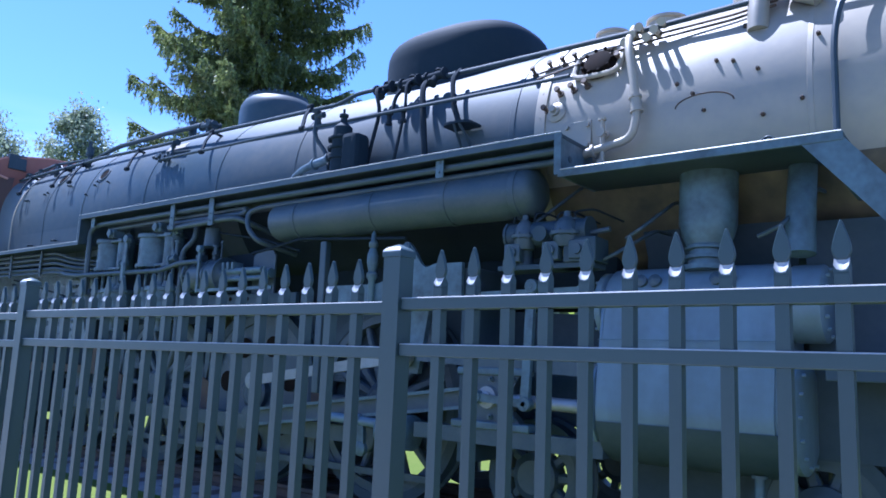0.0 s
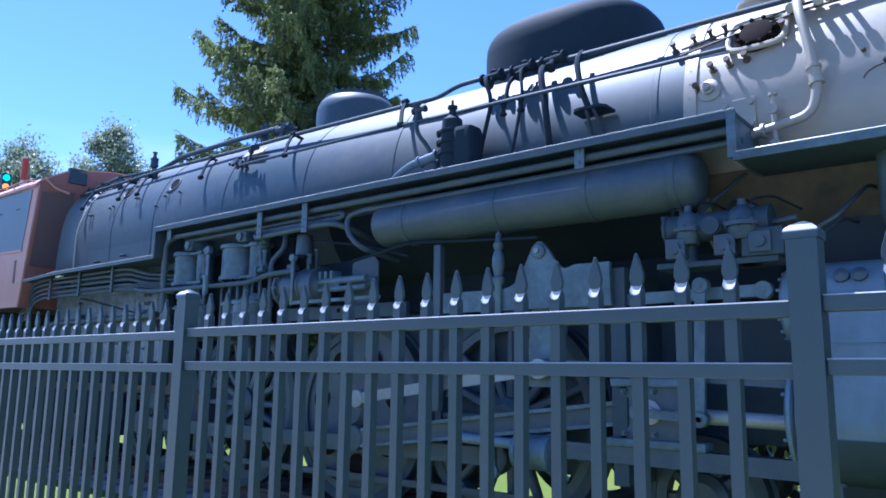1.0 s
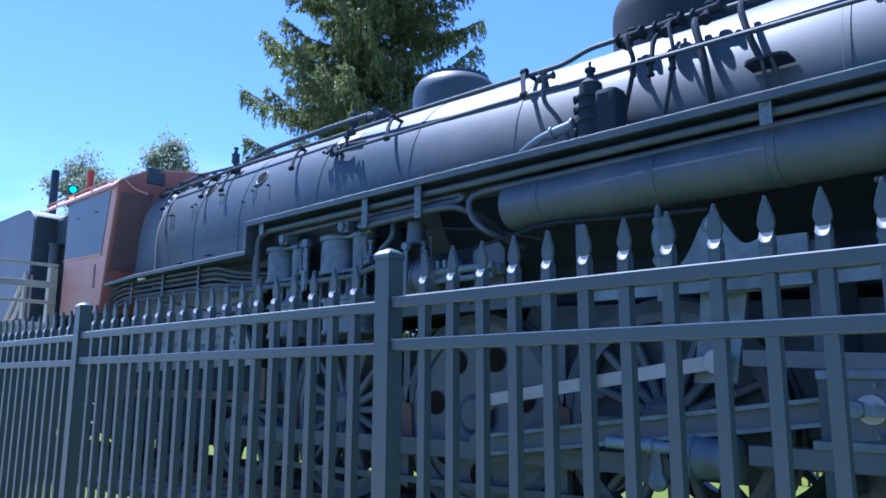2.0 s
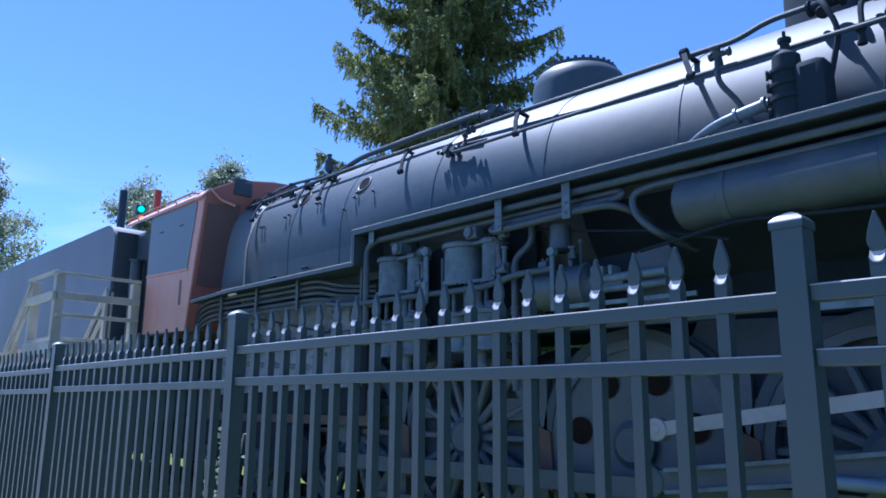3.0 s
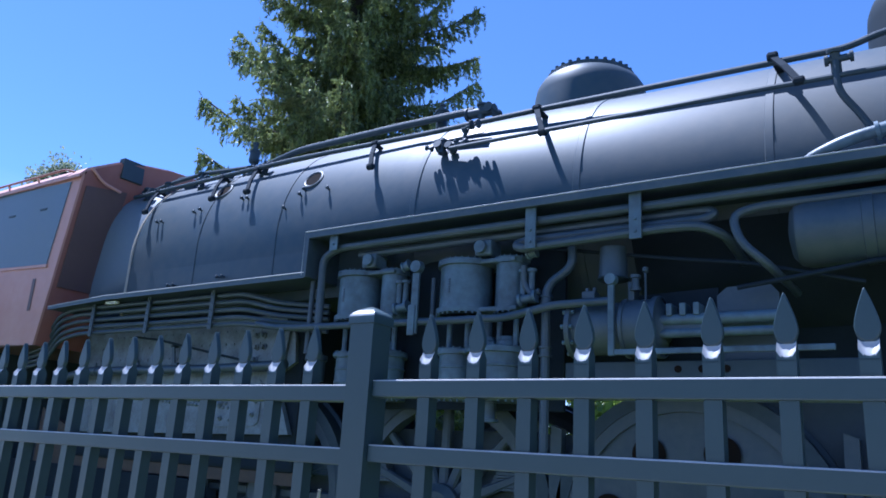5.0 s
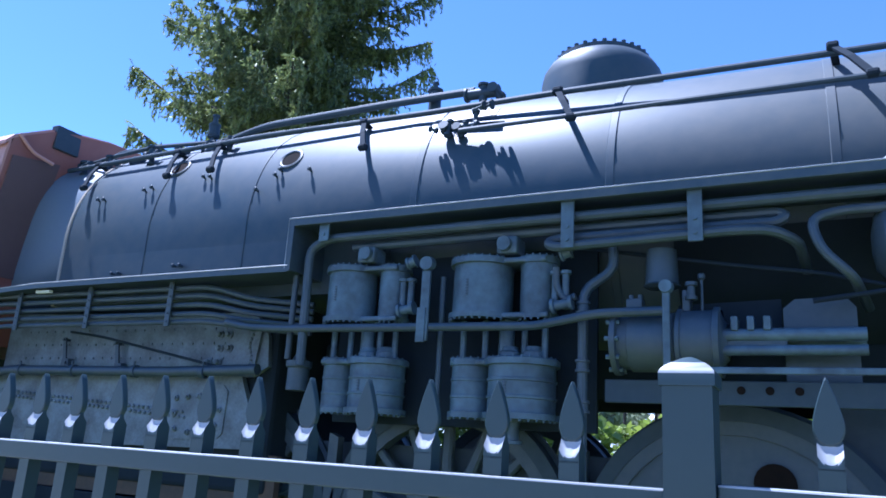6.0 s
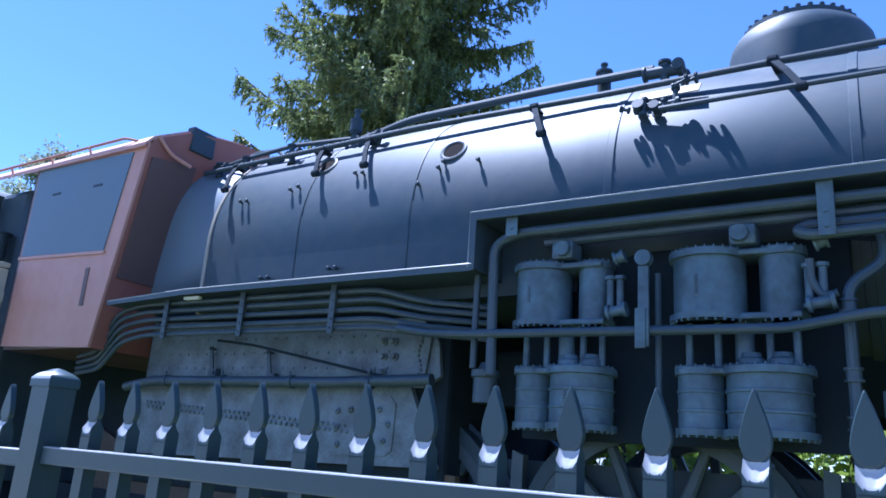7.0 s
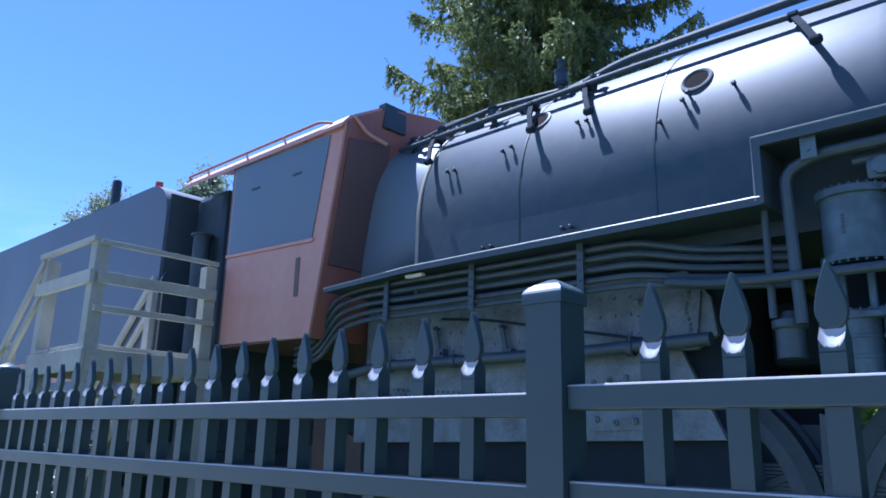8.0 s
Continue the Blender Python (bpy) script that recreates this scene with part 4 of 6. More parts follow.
for x, z0, z1 in ((-7.52, 2.885, 3.19), (-6.80, 2.875, 3.19), (-9.27, 3.05, 3.19), (-3.72, 3.02, 3.19)):
    bm = B()
    box(bm, x - 0.04, x + 0.04, 4.735, 4.75, z0, z1, 0.004)
    for z in (z0 + 0.05, z0 + 0.13):
        rod(bm, (x, 4.725, z), (x, 4.74, z), 0.012, seg=6)
    part("pipe_hanger", bm, M_GREY, loco)


def air_pump(x, s, flip):
    """A cross-compound air pump: steam cylinders above, air cylinders below, with bolted flanges."""
    pump = part("air_pump", lathe(B(), (x, 4.96, 2.24), (0, 0, 1), [(0, 0.05), (0.28, 0.05)], 12), M_GREY, loco, "blue-grey twin air pump with bolted flanges")
    for cx, r, z0, z1 in ((x - 0.16 * s, 0.178 * s, 2.50, 2.88), (x + 0.185 * s, 0.105 * s, 2.50, 2.88), (x - 0.21 * s, 0.115 * s, 1.90, 2.25), (x + 0.10 * s, 0.19 * s, 1.90, 2.25)):
        h = z1 - z0
        bm = B()
        rows = [(0, r * 1.12), (0.035, r * 1.12), (0.038, r), (h * 0.33, r)]
        if z0 < 2.0:
            rows += [(h * 0.34, r * 1.04), (h * 0.38, r * 1.04), (h * 0.39, r), (h * 0.62, r), (h * 0.63, r * 1.04), (h * 0.67, r * 1.04), (h * 0.68, r)]
        rows += [(h - 0.038, r), (h - 0.035, r * 1.12), (h, r * 1.12), (h + 0.01, r * 1.05)]
        lathe(bm, (cx, 4.96, z0), (0, 0, 1), rows, 36)
        cyl = part("cylinder", bm, M_GREY, pump)
        if r > 0.15:
            # cast lettering too small to read: plain bars
            bm = B()
            for k in range(6):
                box(bm, cx - 0.036, cx - 0.020, 4.96 - r - 0.003, 4.96 - r + 0.010, z0 + h * 0.36 + k * 0.018, z0 + h * 0.36 + k * 0.018 + 0.011)
            part("cast_mark", bm, M_PIPE, cyl)
        n = 14 if r > 0.15 else 9
        for zz in (z0 - 0.006, z1 + 0.004):
            for k in range(n):
                a = math.pi + math.pi * (k + 0.5) / n
                bm = B()
                lathe(bm, (cx + r * 1.065 * math.cos(a), 4.96 + r * 1.065 * math.sin(a), zz - 0.007), (0, 0, 1), [(0, 0.0075), (0.015, 0.0075), (0.017, 0.004), (0.021, 0.004)], 6)
                part("bolt", bm, M_GREY, cyl)
    for z0, z1, w0, w1 in ((2.845, 2.88, -0.34, 0.29), (2.50, 2.535, -0.36, 0.31), (2.215, 2.25, -0.33, 0.30)):
        bm = B()
        box(bm, x + w0 * s * 0.9, x + w1 * s * 0.9, 4.84, 5.08, z0, z1, 0.012)
        part("flange", bm, M_GREY, pump)
    for dx in (-0.26, -0.12, 0.12, 0.24):
        bm = B()
        rod(bm, (x + dx * s, 4.93, 2.24), (x + dx * s, 4.93, 2.51), 0.020, seg=8)
        part("column", bm, M_GREY, pump)
    bm = B()
    box(bm, x - 0.06 + 0.02 * flip, x + 0.08 + 0.02 * flip, 4.82, 4.98, 2.90, 3.015, 0.02)
    lathe(bm, (x + 0.02, 4.79, 2.96), (0, 1, 0), [(0, 0.045), (0.04, 0.05)], 12)
    part("valve_box", bm, M_GREY, pump)
    bm = B()
    for dx in (0.03, 0.17):
        lathe(bm, (x + dx * s, 4.94, 2.25), (0, 0, 1), [(0, 0.07), (0.05, 0.07), (0.06, 0.055), (0.085, 0.05)], 14)
    part("valve_cap", bm, M_GREY, pump)
    for dx in (0.31, 0.37):
        fitting("side_pipe", [((x + dx * s, 4.87, 2.55), (x + dx * s, 4.87, 2.78), 0.022, 0.034)], M_GREY, pump)
    fitting("elbow_fitting", [((x + 0.30 * s, 4.84, 2.56), (x + 0.42 * s, 4.84, 2.58), 0.03, 0.045)], M_GREY, pump)
    fitting("elbow_fitting", [((x + 0.34 * s, 4.86, 2.88), (x + 0.40 * s, 4.86, 2.90), 0.035, 0.045)], M_GREY, pump)
    fitting("exhaust_stub", [((x + 0.05, 4.96, 1.76), (x + 0.05, 4.96, 1.91), 0.05, 0.07)], M_GREY, pump)
    return pump


air_pump(-8.975, 0.97, 0)
air_pump(-7.965, 1.08, 1)
# added plate, near black for the shade in the gap behind the pumps
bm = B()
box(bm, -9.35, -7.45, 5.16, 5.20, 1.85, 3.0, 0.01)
part("pump_gap_plate", bm, M_IRON, loco, "dark plate for the shaded gap behind the air pumps")
bm = B()
box(bm, -8.475, -8.415, 4.745, 4.765, 2.35, 2.80, 0.004)
lathe(bm, (-8.445, 4.73, 2.845), (0, 1, 0), [(0, 0.045), (0.05, 0.05)], 16)
box(bm, -8.49, -8.43, 4.735, 4.75, 2.34, 2.56, 0.004)
part("hanger_bracket", bm, M_GREY, loco, "pale upright bracket between the pumps")
bm = B()
lathe(bm, (-9.50, 4.92, 2.04), (0, 0, 1), [(0, 0.075), (0.15, 0.075), (0.16, 0.09), (0.20, 0.09), (0.21, 0.05), (0.25, 0.03)], 18)
part("drip_pot", bm, M_PIPE, loco)

# power reverse gear
bm = B()
lathe(bm, (-7.29, 4.94, 2.355), (1, 0, 0), [(0, 0.12), (0.01, 0.185), (0.04, 0.185), (0.045, 0.15), (0.10, 0.15), (0.105, 0.165), (0.35, 0.165), (0.36, 0.175), (0.58, 0.175), (0.60, 0.12), (0.62, 0.10)], 36)
gear = part("reverse_gear", bm, M_PIPE, loco, "horizontal dark power reverse cylinder")
for k in range(10):
    a = 2 * math.pi * k / 10
    bm = B()
    rod(bm, (-7.305, 4.94 + 0.165 * math.cos(a), 2.355 + 0.165 * math.sin(a)), (-7.23, 4.94 + 0.165 * math.cos(a), 2.355 + 0.165 * math.sin(a)), 0.014, seg=6)
    part("bolt", bm, M_GREY, gear)
for z, y, r in ((2.38, 4.86, 0.035), (2.30, 4.86, 0.028), (2.36, 4.98, 0.05)):
    bm = B()
    rod(bm, (-6.70, y, z), (-6.02, y, z), r, seg=12)
    part("guide_rod", bm, M_GREY, gear)
for x in (-6.63, -6.55, -6.47):
    bm = B()
    box(bm, x - 0.018, x + 0.018, 4.82, 4.95, 2.40, 2.475, 0.006)
    part("lug", bm, M_GREY, gear)
bm = B()
box(bm, -6.69, -6.38, 4.85, 4.99, 2.30, 2.415, 0.008)
part("slide_block", bm, M_PIPE, gear)
bm = B()
box(bm, -7.21, -7.12, 4.88, 4.98, 2.535, 2.60, 0.006)
rod(bm, (-7.19, 4.93, 2.59), (-7.19, 4.93, 2.63), 0.014, seg=8)
rod(bm, (-7.14, 4.93, 2.59), (-7.14, 4.93, 2.63), 0.014, seg=8)
part("oil_box", bm, M_PIPE, gear)
bm = B()
box(bm, -6.90, -6.86, 4.88, 4.98, 2.52, 2.64, 0.006)
rod(bm, (-6.80, 4.92, 2.52), (-6.80, 4.92, 2.72), 0.008, seg=8)
lathe(bm, (-6.80, 4.92, 2.70), (0, 0, 1), [(0, 0.012), (0.01, 0.02), (0.03, 0.02), (0.04, 0.01)], 10)
part("valve_stem", bm, M_PIPE, gear)
bm = B()
lathe(bm, (-6.93, 4.94, 2.355), (1, 0, 0), [(0, 0.176), (0.004, 0.186), (0.026, 0.186), (0.03, 0.176)], 36, close=False)
lathe(bm, (-6.74, 4.94, 2.355), (1, 0, 0), [(0, 0.176), (0.004, 0.192), (0.036, 0.192), (0.04, 0.176)], 36, close=False)
part("band", bm, M_PIPE, gear)
bm = B()
prism(bm, [(-6.40, 2.12), (-6.05, 2.12), (-6.05, 2.55), (-6.10, 2.61), (-6.34, 2.60), (-6.40, 2.55)], "y", 5.04, 5.06)
part("gear_plate", bm, M_PIPE, loco, "dark plate behind the reverse gear")
bm = B()
prism(bm, [(-6.96, 2.16), (-6.41, 2.16), (-6.41, 2.62), (-6.96, 2.60)], "y", 5.12, 5.14)
part("gear_backing", bm, M_IRON, loco)
bm = B()
box(bm, -7.35, -5.6, 4.95, 5.0, 2.02, 2.15, 0.006)
beam = part("gear_beam", bm, M_BLACK, loco)
for x in (-6.62, -6.48, -6.34):
    bm = B()
    rod(bm, (x, 4.944, 2.10), (x, 4.952, 2.10), 0.022, seg=12)
    part("bolt_hole", bm, M_HOLE, beam)
bm = B()
box(bm, -6.985, -6.945, 4.75, 4.775, 2.16, 2.62, 0.006)
lathe(bm, (-6.965, 4.735, 2.635), (0, 1, 0), [(0, 0.035), (0.05, 0.04)], 14)
part("reverse_lever", bm, M_GREY, loco, "pale upright lever")
bm = B()
box(bm, -6.96, -5.75, 4.755, 4.775, 2.165, 2.20, 0.006, None)
part("reach_rod", bm, M_GREY, loco)
bm = B()
lathe(bm, (-7.02, 4.95, 2.67), (0, 0, 1), [(0, 0.09), (0.01, 0.105), (0.02, 0.095), (0.22, 0.085)], 20)
part("oil_can", bm, M_PIPE, loco)
fitting("small_cock", [((-6.85, 4.88, 2.58), (-6.85, 4.88, 2.68), 0.022, 0.034)], M_PIPE, loco)

# firebox side, below the rear running board
bm = B()
prism(bm, [(-13.2, 2.16), (-10.16, 2.16), (-10.02, 2.24), (-10.05, 2.48), (-10.2, 2.66), (-13.2, 2.72)], "y", 5.22, 5.26)
fbox = part("firebox_side", bm, M_BOX, loco, "silver painted firebox side with rivets and stains")
bm = B()
prism(bm, [(-13.3, 1.55), (-10.0, 1.62), (-10.25, 2.16), (-13.3, 2.16)], "y", 5.20, 5.25)
low = part("firebox_lower_side", bm, M_BOX, loco, "stained silver lower firebox plate")
bm = B()
prism(bm, [(-10.5, 2.20), (-10.14, 2.22), (-10.10, 2.52), (-10.22, 2.56)], "y", 5.195, 5.222)
corner_plate = part("corner_plate", bm, M_BOX, loco)
for x, z in ((-10.53, 2.49), (-10.44, 2.49), (-10.52, 2.38), (-10.42, 2.38), (-10.62, 2.27), (-10.52, 2.27)):
    bm = B()
    lathe(bm, (x, 5.225, z), (0, -1, 0), [(0, 0.032), (0.02, 0.032), (0.022, 0.022), (0.05, 0.02), (0.055, 0.01)], 10)
    part("stud_bolt", bm, M_BOX, fbox)
for k in range(9):
    bm = B()
    lathe(bm, (-10.19 + 0.015 * math.sin(k), 5.197, 2.25 + k * 0.033), (0, -1, 0), [(0, 0.014), (0.015, 0.012), (0.02, 0.005)], 8)
    part("rivet", bm, M_BOX, corner_plate)
for k in range(42):
    for row in range(2):
        bm = B()
        lathe(bm, (-13.1 + k * 0.056 + row * 0.028, 5.202, 2.00 - k * 0.0031 - row * 0.042), (0, -1, 0), [(0, 0.017), (0.016, 0.015), (0.024, 0.006)], 8)
        part("rivet", bm, M_BOX, low)
# riveted doubling patch with its plugs
bm = B()
prism(bm, [(-10.95, 1.66), (-10.42, 1.68), (-10.37, 1.72), (-10.36, 2.04), (-10.41, 2.09), (-10.90, 2.09), (-10.95, 2.05)], "y", 5.190, 5.202)
doubler = part("doubling_plate", bm, M_BOX, low, "stained silver doubling plate")
for x, z in ((-10.88, 1.98), (-10.76, 1.99), (-10.64, 2.0), (-10.88, 1.86), (-10.86, 1.74), (-10.50, 2.0), (-10.42, 1.9), (-10.45, 1.78), (-10.72, 1.72), (-10.58, 1.73)):
    bm = B()
    lathe(bm, (x, 5.19, z), (0, -1, 0), [(0, 0.024), (0.018, 0.024), (0.02, 0.014), (0.035, 0.012)], 8)
    part("plug", bm, M_BOX, doubler)
for k in range(22):
    for row in range(3):
        bm = B()
        lathe(bm, (-12.9 + k * 0.115, 5.222, 2.30 + row * 0.12), (0, -1, 0), [(0, 0.012), (0.010, 0.010)], 6)
        part("stay_bolt", bm, M_BOX, fbox)
bm = B()
tube(bm, [(-13.3, 5.10, 2.12), (-12.9, 5.08, 2.175), (-10.9, 5.08, 2.175), (-10.0, 5.08, 2.20)], 0.042, 12, 0.1)
blow_down = part("blow_down_pipe", bm, M_PIPE, loco, "dark pipe along the firebox")
for x in (-12.75, -12.05, -11.3, -10.55):
    bm = B()
    lathe(bm, (x, 5.08, 2.175), (1, 0, 0), [(0, 0.043), (0.003, 0.052), (0.045, 0.052), (0.048, 0.043)], 14, close=False)
    rod(bm, (x + 0.024, 5.06, 2.22), (x + 0.024, 5.06, 2.255), 0.010, seg=6)
    part("pipe_clamp", bm, M_PIPE, blow_down)
bm = B()
tube(bm, [(-12.2, 5.12, 2.52), (-11.7, 5.05, 2.46), (-10.4, 5.08, 2.22)], 0.012, 6, 0.1)
part("thin_rod", bm, M_DOME, loco)
for x, z in ((-11.62, 2.32), (-12.30, 2.36)):
    bm = B()
    prism(bm, [(x - 0.005, z - 0.09), (x + 0.035, z - 0.09), (x - 0.015, z + 0.12), (x - 0.05, z + 0.12)], "y", 5.165, 5.18)
    prism(bm, [(x - 0.02, z - 0.14), (x + 0.08, z - 0.14), (x + 0.07, z - 0.07), (x - 0.01, z - 0.07)], "y", 5.16, 5.22)
    rod(bm, (x + 0.045, 5.145, z - 0.105), (x + 0.045, 5.17, z - 0.105), 0.014, seg=8)
    rod(bm, (x - 0.03, 5.15, z + 0.10), (x - 0.03, 5.225, z + 0.10), 0.012, seg=8)
    part("stay_bracket", bm, M_PIPE, loco)
for z in (2.80, 2.735, 2.665, 2.595, 2.535):
    bm = B()
    k = (2.80 - z) / 0.27
    tube(bm, [(-13.95, 5.0, z - 0.37 + 0.06 * k), (-13.55 + 0.06 * k, 4.92, z - 0.33 + 0.05 * k), (-13.24 + 0.10 * k, 4.86, z - 0.05), (-12.9 + 0.1 * k, 4.85, z), (-10.35, 4.85, z - 0.005), (-9.98, 4.90, z - 0.10 + 0.05 * k), (-9.5, 5.02, z - 0.14 + 0.06 * k)], 0.021, 8, 0.12)
    part("pipe", bm, M_PIPE, loco)
for x in (-12.54, -11.64, -10.72):
    bm = B()
    box(bm, x - 0.025, x + 0.025, 4.805, 4.82, 2.49, 2.845, 0.003)
    for k in range(5):
        rod(bm, (x, 4.797, 2.53 + k * 0.065), (x, 4.81, 2.53 + k * 0.065), 0.010, seg=6)
    part("pipe_hanger", bm, M_PIPE, loco)
bm = B()
box(bm, -12.28, -12.10, 4.76, 4.80, 2.80, 2.825, 0.004)
part("name_tag", bm, M_WHITE, loco, "small white tag under the running board")
bm = B()
prism(bm, [(-14.0, 1.2), (-9.9, 1.2), (-9.9, 1.58), (-10.4, 1.62), (-13.3, 1.55), (-14.0, 1.8)], "y", 5.30, 5.36)
part("ash_pan", bm, M_RUST, loco, "rusty ash pan below the firebox")

bm = B()
prism(bm, [(-14.7, 0.62), (-11.1, 0.62), (-11.0, 0.95), (-11.3, 1.18), (-14.7, 1.22)], "y", 5.28, 5.36)
truck = part("trailing_truck_frame", bm, M_IRON, loco, "dark cast frame of the trailing truck")
for x in (-12.2, -13.55):
    bm = B()
    box(bm, x - 0.16, x + 0.16, 5.22, 5.29, 0.50, 0.86, 0.02)
    lathe(bm, (x, 5.20, 0.66), (0, 1, 0), [(0, 0.09), (0.01, 0.11), (0.03, 0.11)], 20)
    part("axle_box", bm, M_BLACK, truck)
bm = B()
box(bm, -14.7, -11.2, 5.75, 6.85, 0.55, 1.32, 0.03)
part("ash_hopper", bm, M_IRON, loco, "dark ash hopper under the firebox")
bm = B()
box(bm, -13.3, -9.98, 5.27, 7.33, 1.30, 2.95, 0.04)
part("firebox", bm, M_IRON, loco, "dark firebox below the jacket")

# frames, wheels and running gear
for y in (5.62, 6.92):
    bm = B()
    prism(bm, [(-14.6, 1.15), (-11.2, 1.05), (-11.0, 0.70), (-4.2, 0.70), (-4.0, 1.05), (1.4, 1.05), (1.4, 1.5), (-2.6, 1.95), (-6.2, 2.10), (-6.4, 1.72), (-9.8, 1.72), (-14.6, 1.5)], "y", y, y + 0.10)
    part("main_frame", bm, M_BLACK, loco)
# added filler: the shade of the gap below the boiler is its colour
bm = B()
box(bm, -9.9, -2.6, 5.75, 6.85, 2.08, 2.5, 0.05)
part("belly_gap_sheet", bm, M_IRON, loco, "dark sheet filling the shaded gap below the boiler")
DRIVE = 0.93


def wheel(x, y, r, disc, name, label):
    """A driving or truck wheel: tyre, rim, hub, spokes or a pierced disc, and a balance weight."""
    c = Vector((x, y, RAIL + r))
    bm = B()
    lathe(bm, c, (0, 1, 0), [(-0.07, r - 0.09), (-0.07, r), (0.05, r), (0.06, r + 0.03), (0.08, r + 0.03), (0.08, r - 0.09), (-0.07, r - 0.09)], 56, close=False)
    w = part(name, bm, M_BLACK, loco, label)
    bm = B()
    lathe(bm, c, (0, 1, 0), [(-0.06, r - 0.17), (-0.06, r - 0.088), (0.06, r - 0.088), (0.06, r - 0.17), (-0.06, r - 0.17)], 48, close=False)
    part("rim", bm, M_PIPE, w)
    bm = B()
    lathe(bm, c, (0, 1, 0), [(-0.14, 0.06), (-0.14, 0.13), (-0.10, 0.19), (0.08, 0.19), (0.1, 0.1)], 28)
    part("hub", bm, M_PIPE, w, cut=28)
    if disc:
        bm = B()
        lathe(bm, c, (0, 1, 0), [(-0.03, 0.15), (-0.055, 0.3), (-0.03, r - 0.15), (0.03, r - 0.15), (0.05, 0.3), (0.03, 0.15)], 48)
        part("web", bm, M_PIPE, w)
        for k in range(7):
            a = 2 * math.pi * (k + 0.3) / 7
            p = c + Vector((math.cos(a), 0, math.sin(a))) * r * 0.58
            bm = B()
            lathe(bm, p + Vector((0, -0.062, 0)), (0, 1, 0), [(0, 0.115), (0.01, 0.105), (0.03, 0.10)], 20)
            part("web_hole", bm, M_HOLE, w)
    else:
        n = 16 if r > 0.6 else 10
        for k in range(n):
            a = 2 * math.pi * k / n
            d = Vector((math.cos(a), 0, math.sin(a)))
            o = Vector((-d.z, 0, d.x))
            bm = B()
            vs = []
            for q, wd, th in ((0.16, 0.045, 0.05), (r - 0.15, 0.032, 0.035)):
                vs.append([bm.verts.new(c + d * q + o * s * wd + Vector((0, e * th, 0))) for s, e in ((-1, -0.6), (-0.6, -1), (0.6, -1), (1, -0.6), (1, 0.8), (-1, 0.8))])
            for k2 in range(6):
                bm.faces.new((vs[0][k2], vs[0][(k2 + 1) % 6], vs[1][(k2 + 1) % 6], vs[1][k2]))
            bm.faces.new(vs[0])
            bm.faces.new(vs[1])
            part("spoke", bm, M_PIPE, w)
    return w


for k, x in enumerate((-4.85, -6.72, -8.60, -10.48)):
    wheel(x, 5.53, DRIVE, k == 1, "driving_wheel", "large dark driving wheel")
    wheel(x, 7.07, DRIVE, k == 1, "driving_wheel", "large dark driving wheel")
for x in (-3.15, -1.05, -12.2, -13.55):
    wheel(x, 5.50, 0.45, False, "truck_wheel", "small dark truck wheel")
    wheel(x, 7.10, 0.45, False, "truck_wheel", "small dark truck wheel")
for x in (-4.85, -6.72, -8.60, -10.48):
    bm = B()
    rod(bm, (x, 5.5, RAIL + DRIVE), (x, 7.1, RAIL + DRIVE), 0.11, seg=16)
    part("axle", bm, M_BLACK, loco)


def bar(name, p, q, h, y0, y1, material, label="", ends=0.0):
    """A forged bar between two pins, with round eyes at its ends."""
    p, q = Vector((p[0], 0, p[1])), Vector((q[0], 0, q[1]))
    d = (q - p).normalized()
    o = Vector((-d.z, 0, d.x)) * h / 2
    bm = B()
    vs = [bm.verts.new(c + Vector((0, y, 0))) for y in (y0, y1) for c in (p + o, p - o, q - o, q + o)]
    for f in ((0, 1, 2, 3), (4, 5, 6, 7), (0, 1, 5, 4), (1, 2, 6, 5), (2, 3, 7, 6), (3, 0, 4, 7)):
        bm.faces.new([vs[i] for i in f])
    if ends:
        for c in (p, q):
            lathe(bm, c + Vector((0, y0 - 0.015, 0)), (0, 1, 0), [(0, ends * 0.35), (0.004, ends * 0.38), (0.005, ends * 0.92), (0.013, ends), (y1 - y0 + 0.03, ends)], 24)
    return part(name, bm, material, loco, label, cut=28)


CR = RAIL + DRIVE
bar("side_rod", (-4.85, CR - 0.30), (-10.48, CR - 0.30), 0.15, 5.22, 5.30, M_PIPE, "long dark grey coupling rod", 0.15)
main_rod = bar("main_rod", (-6.40, 0.89), (-3.34, 1.285), 0.15, 5.12, 5.15, M_PIPE, "dark fluted main rod", 0.12)
for up in (0.075, -0.075):
    lip = bar("rod_flange", (-6.25, 0.909 + up), (-3.50, 1.264 + up), 0.028, 5.07, 5.18, M_GREY)
    lip.parent, lip.location = main_rod, (0, 0, 0)
bar("eccentric_rod", (-6.25, 1.27), (-4.25, 1.56), 0.095, 5.00, 5.05, M_STEEL, "pale steel eccentric rod", 0.085)
bar("guide_bar", (-4.05, 1.58), (-2.35, 1.50), 0.10, 4.96, 5.08, M_PIPE, "dark grey crosshead guide bar")
bar("guide_bar", (-4.05, 0.97), (-2.35, 0.96), 0.12, 4.96, 5.08, M_PIPE, "dark grey lower guide bar")
bar("radius_rod", (-4.2, 2.05), (-2.55, 2.08), 0.08, 5.02, 5.06, M_GREY, "grey radius rod", 0.06)
bar("combination_lever", (-2.92, 2.12), (-2.96, 1.24), 0.07, 4.90, 4.94, M_GREY, "upright grey lever", 0.055)
bar("union_link", (-2.96, 1.24), (-3.40, 1.27), 0.06, 4.90, 4.94, M_GREY, "", 0.05)
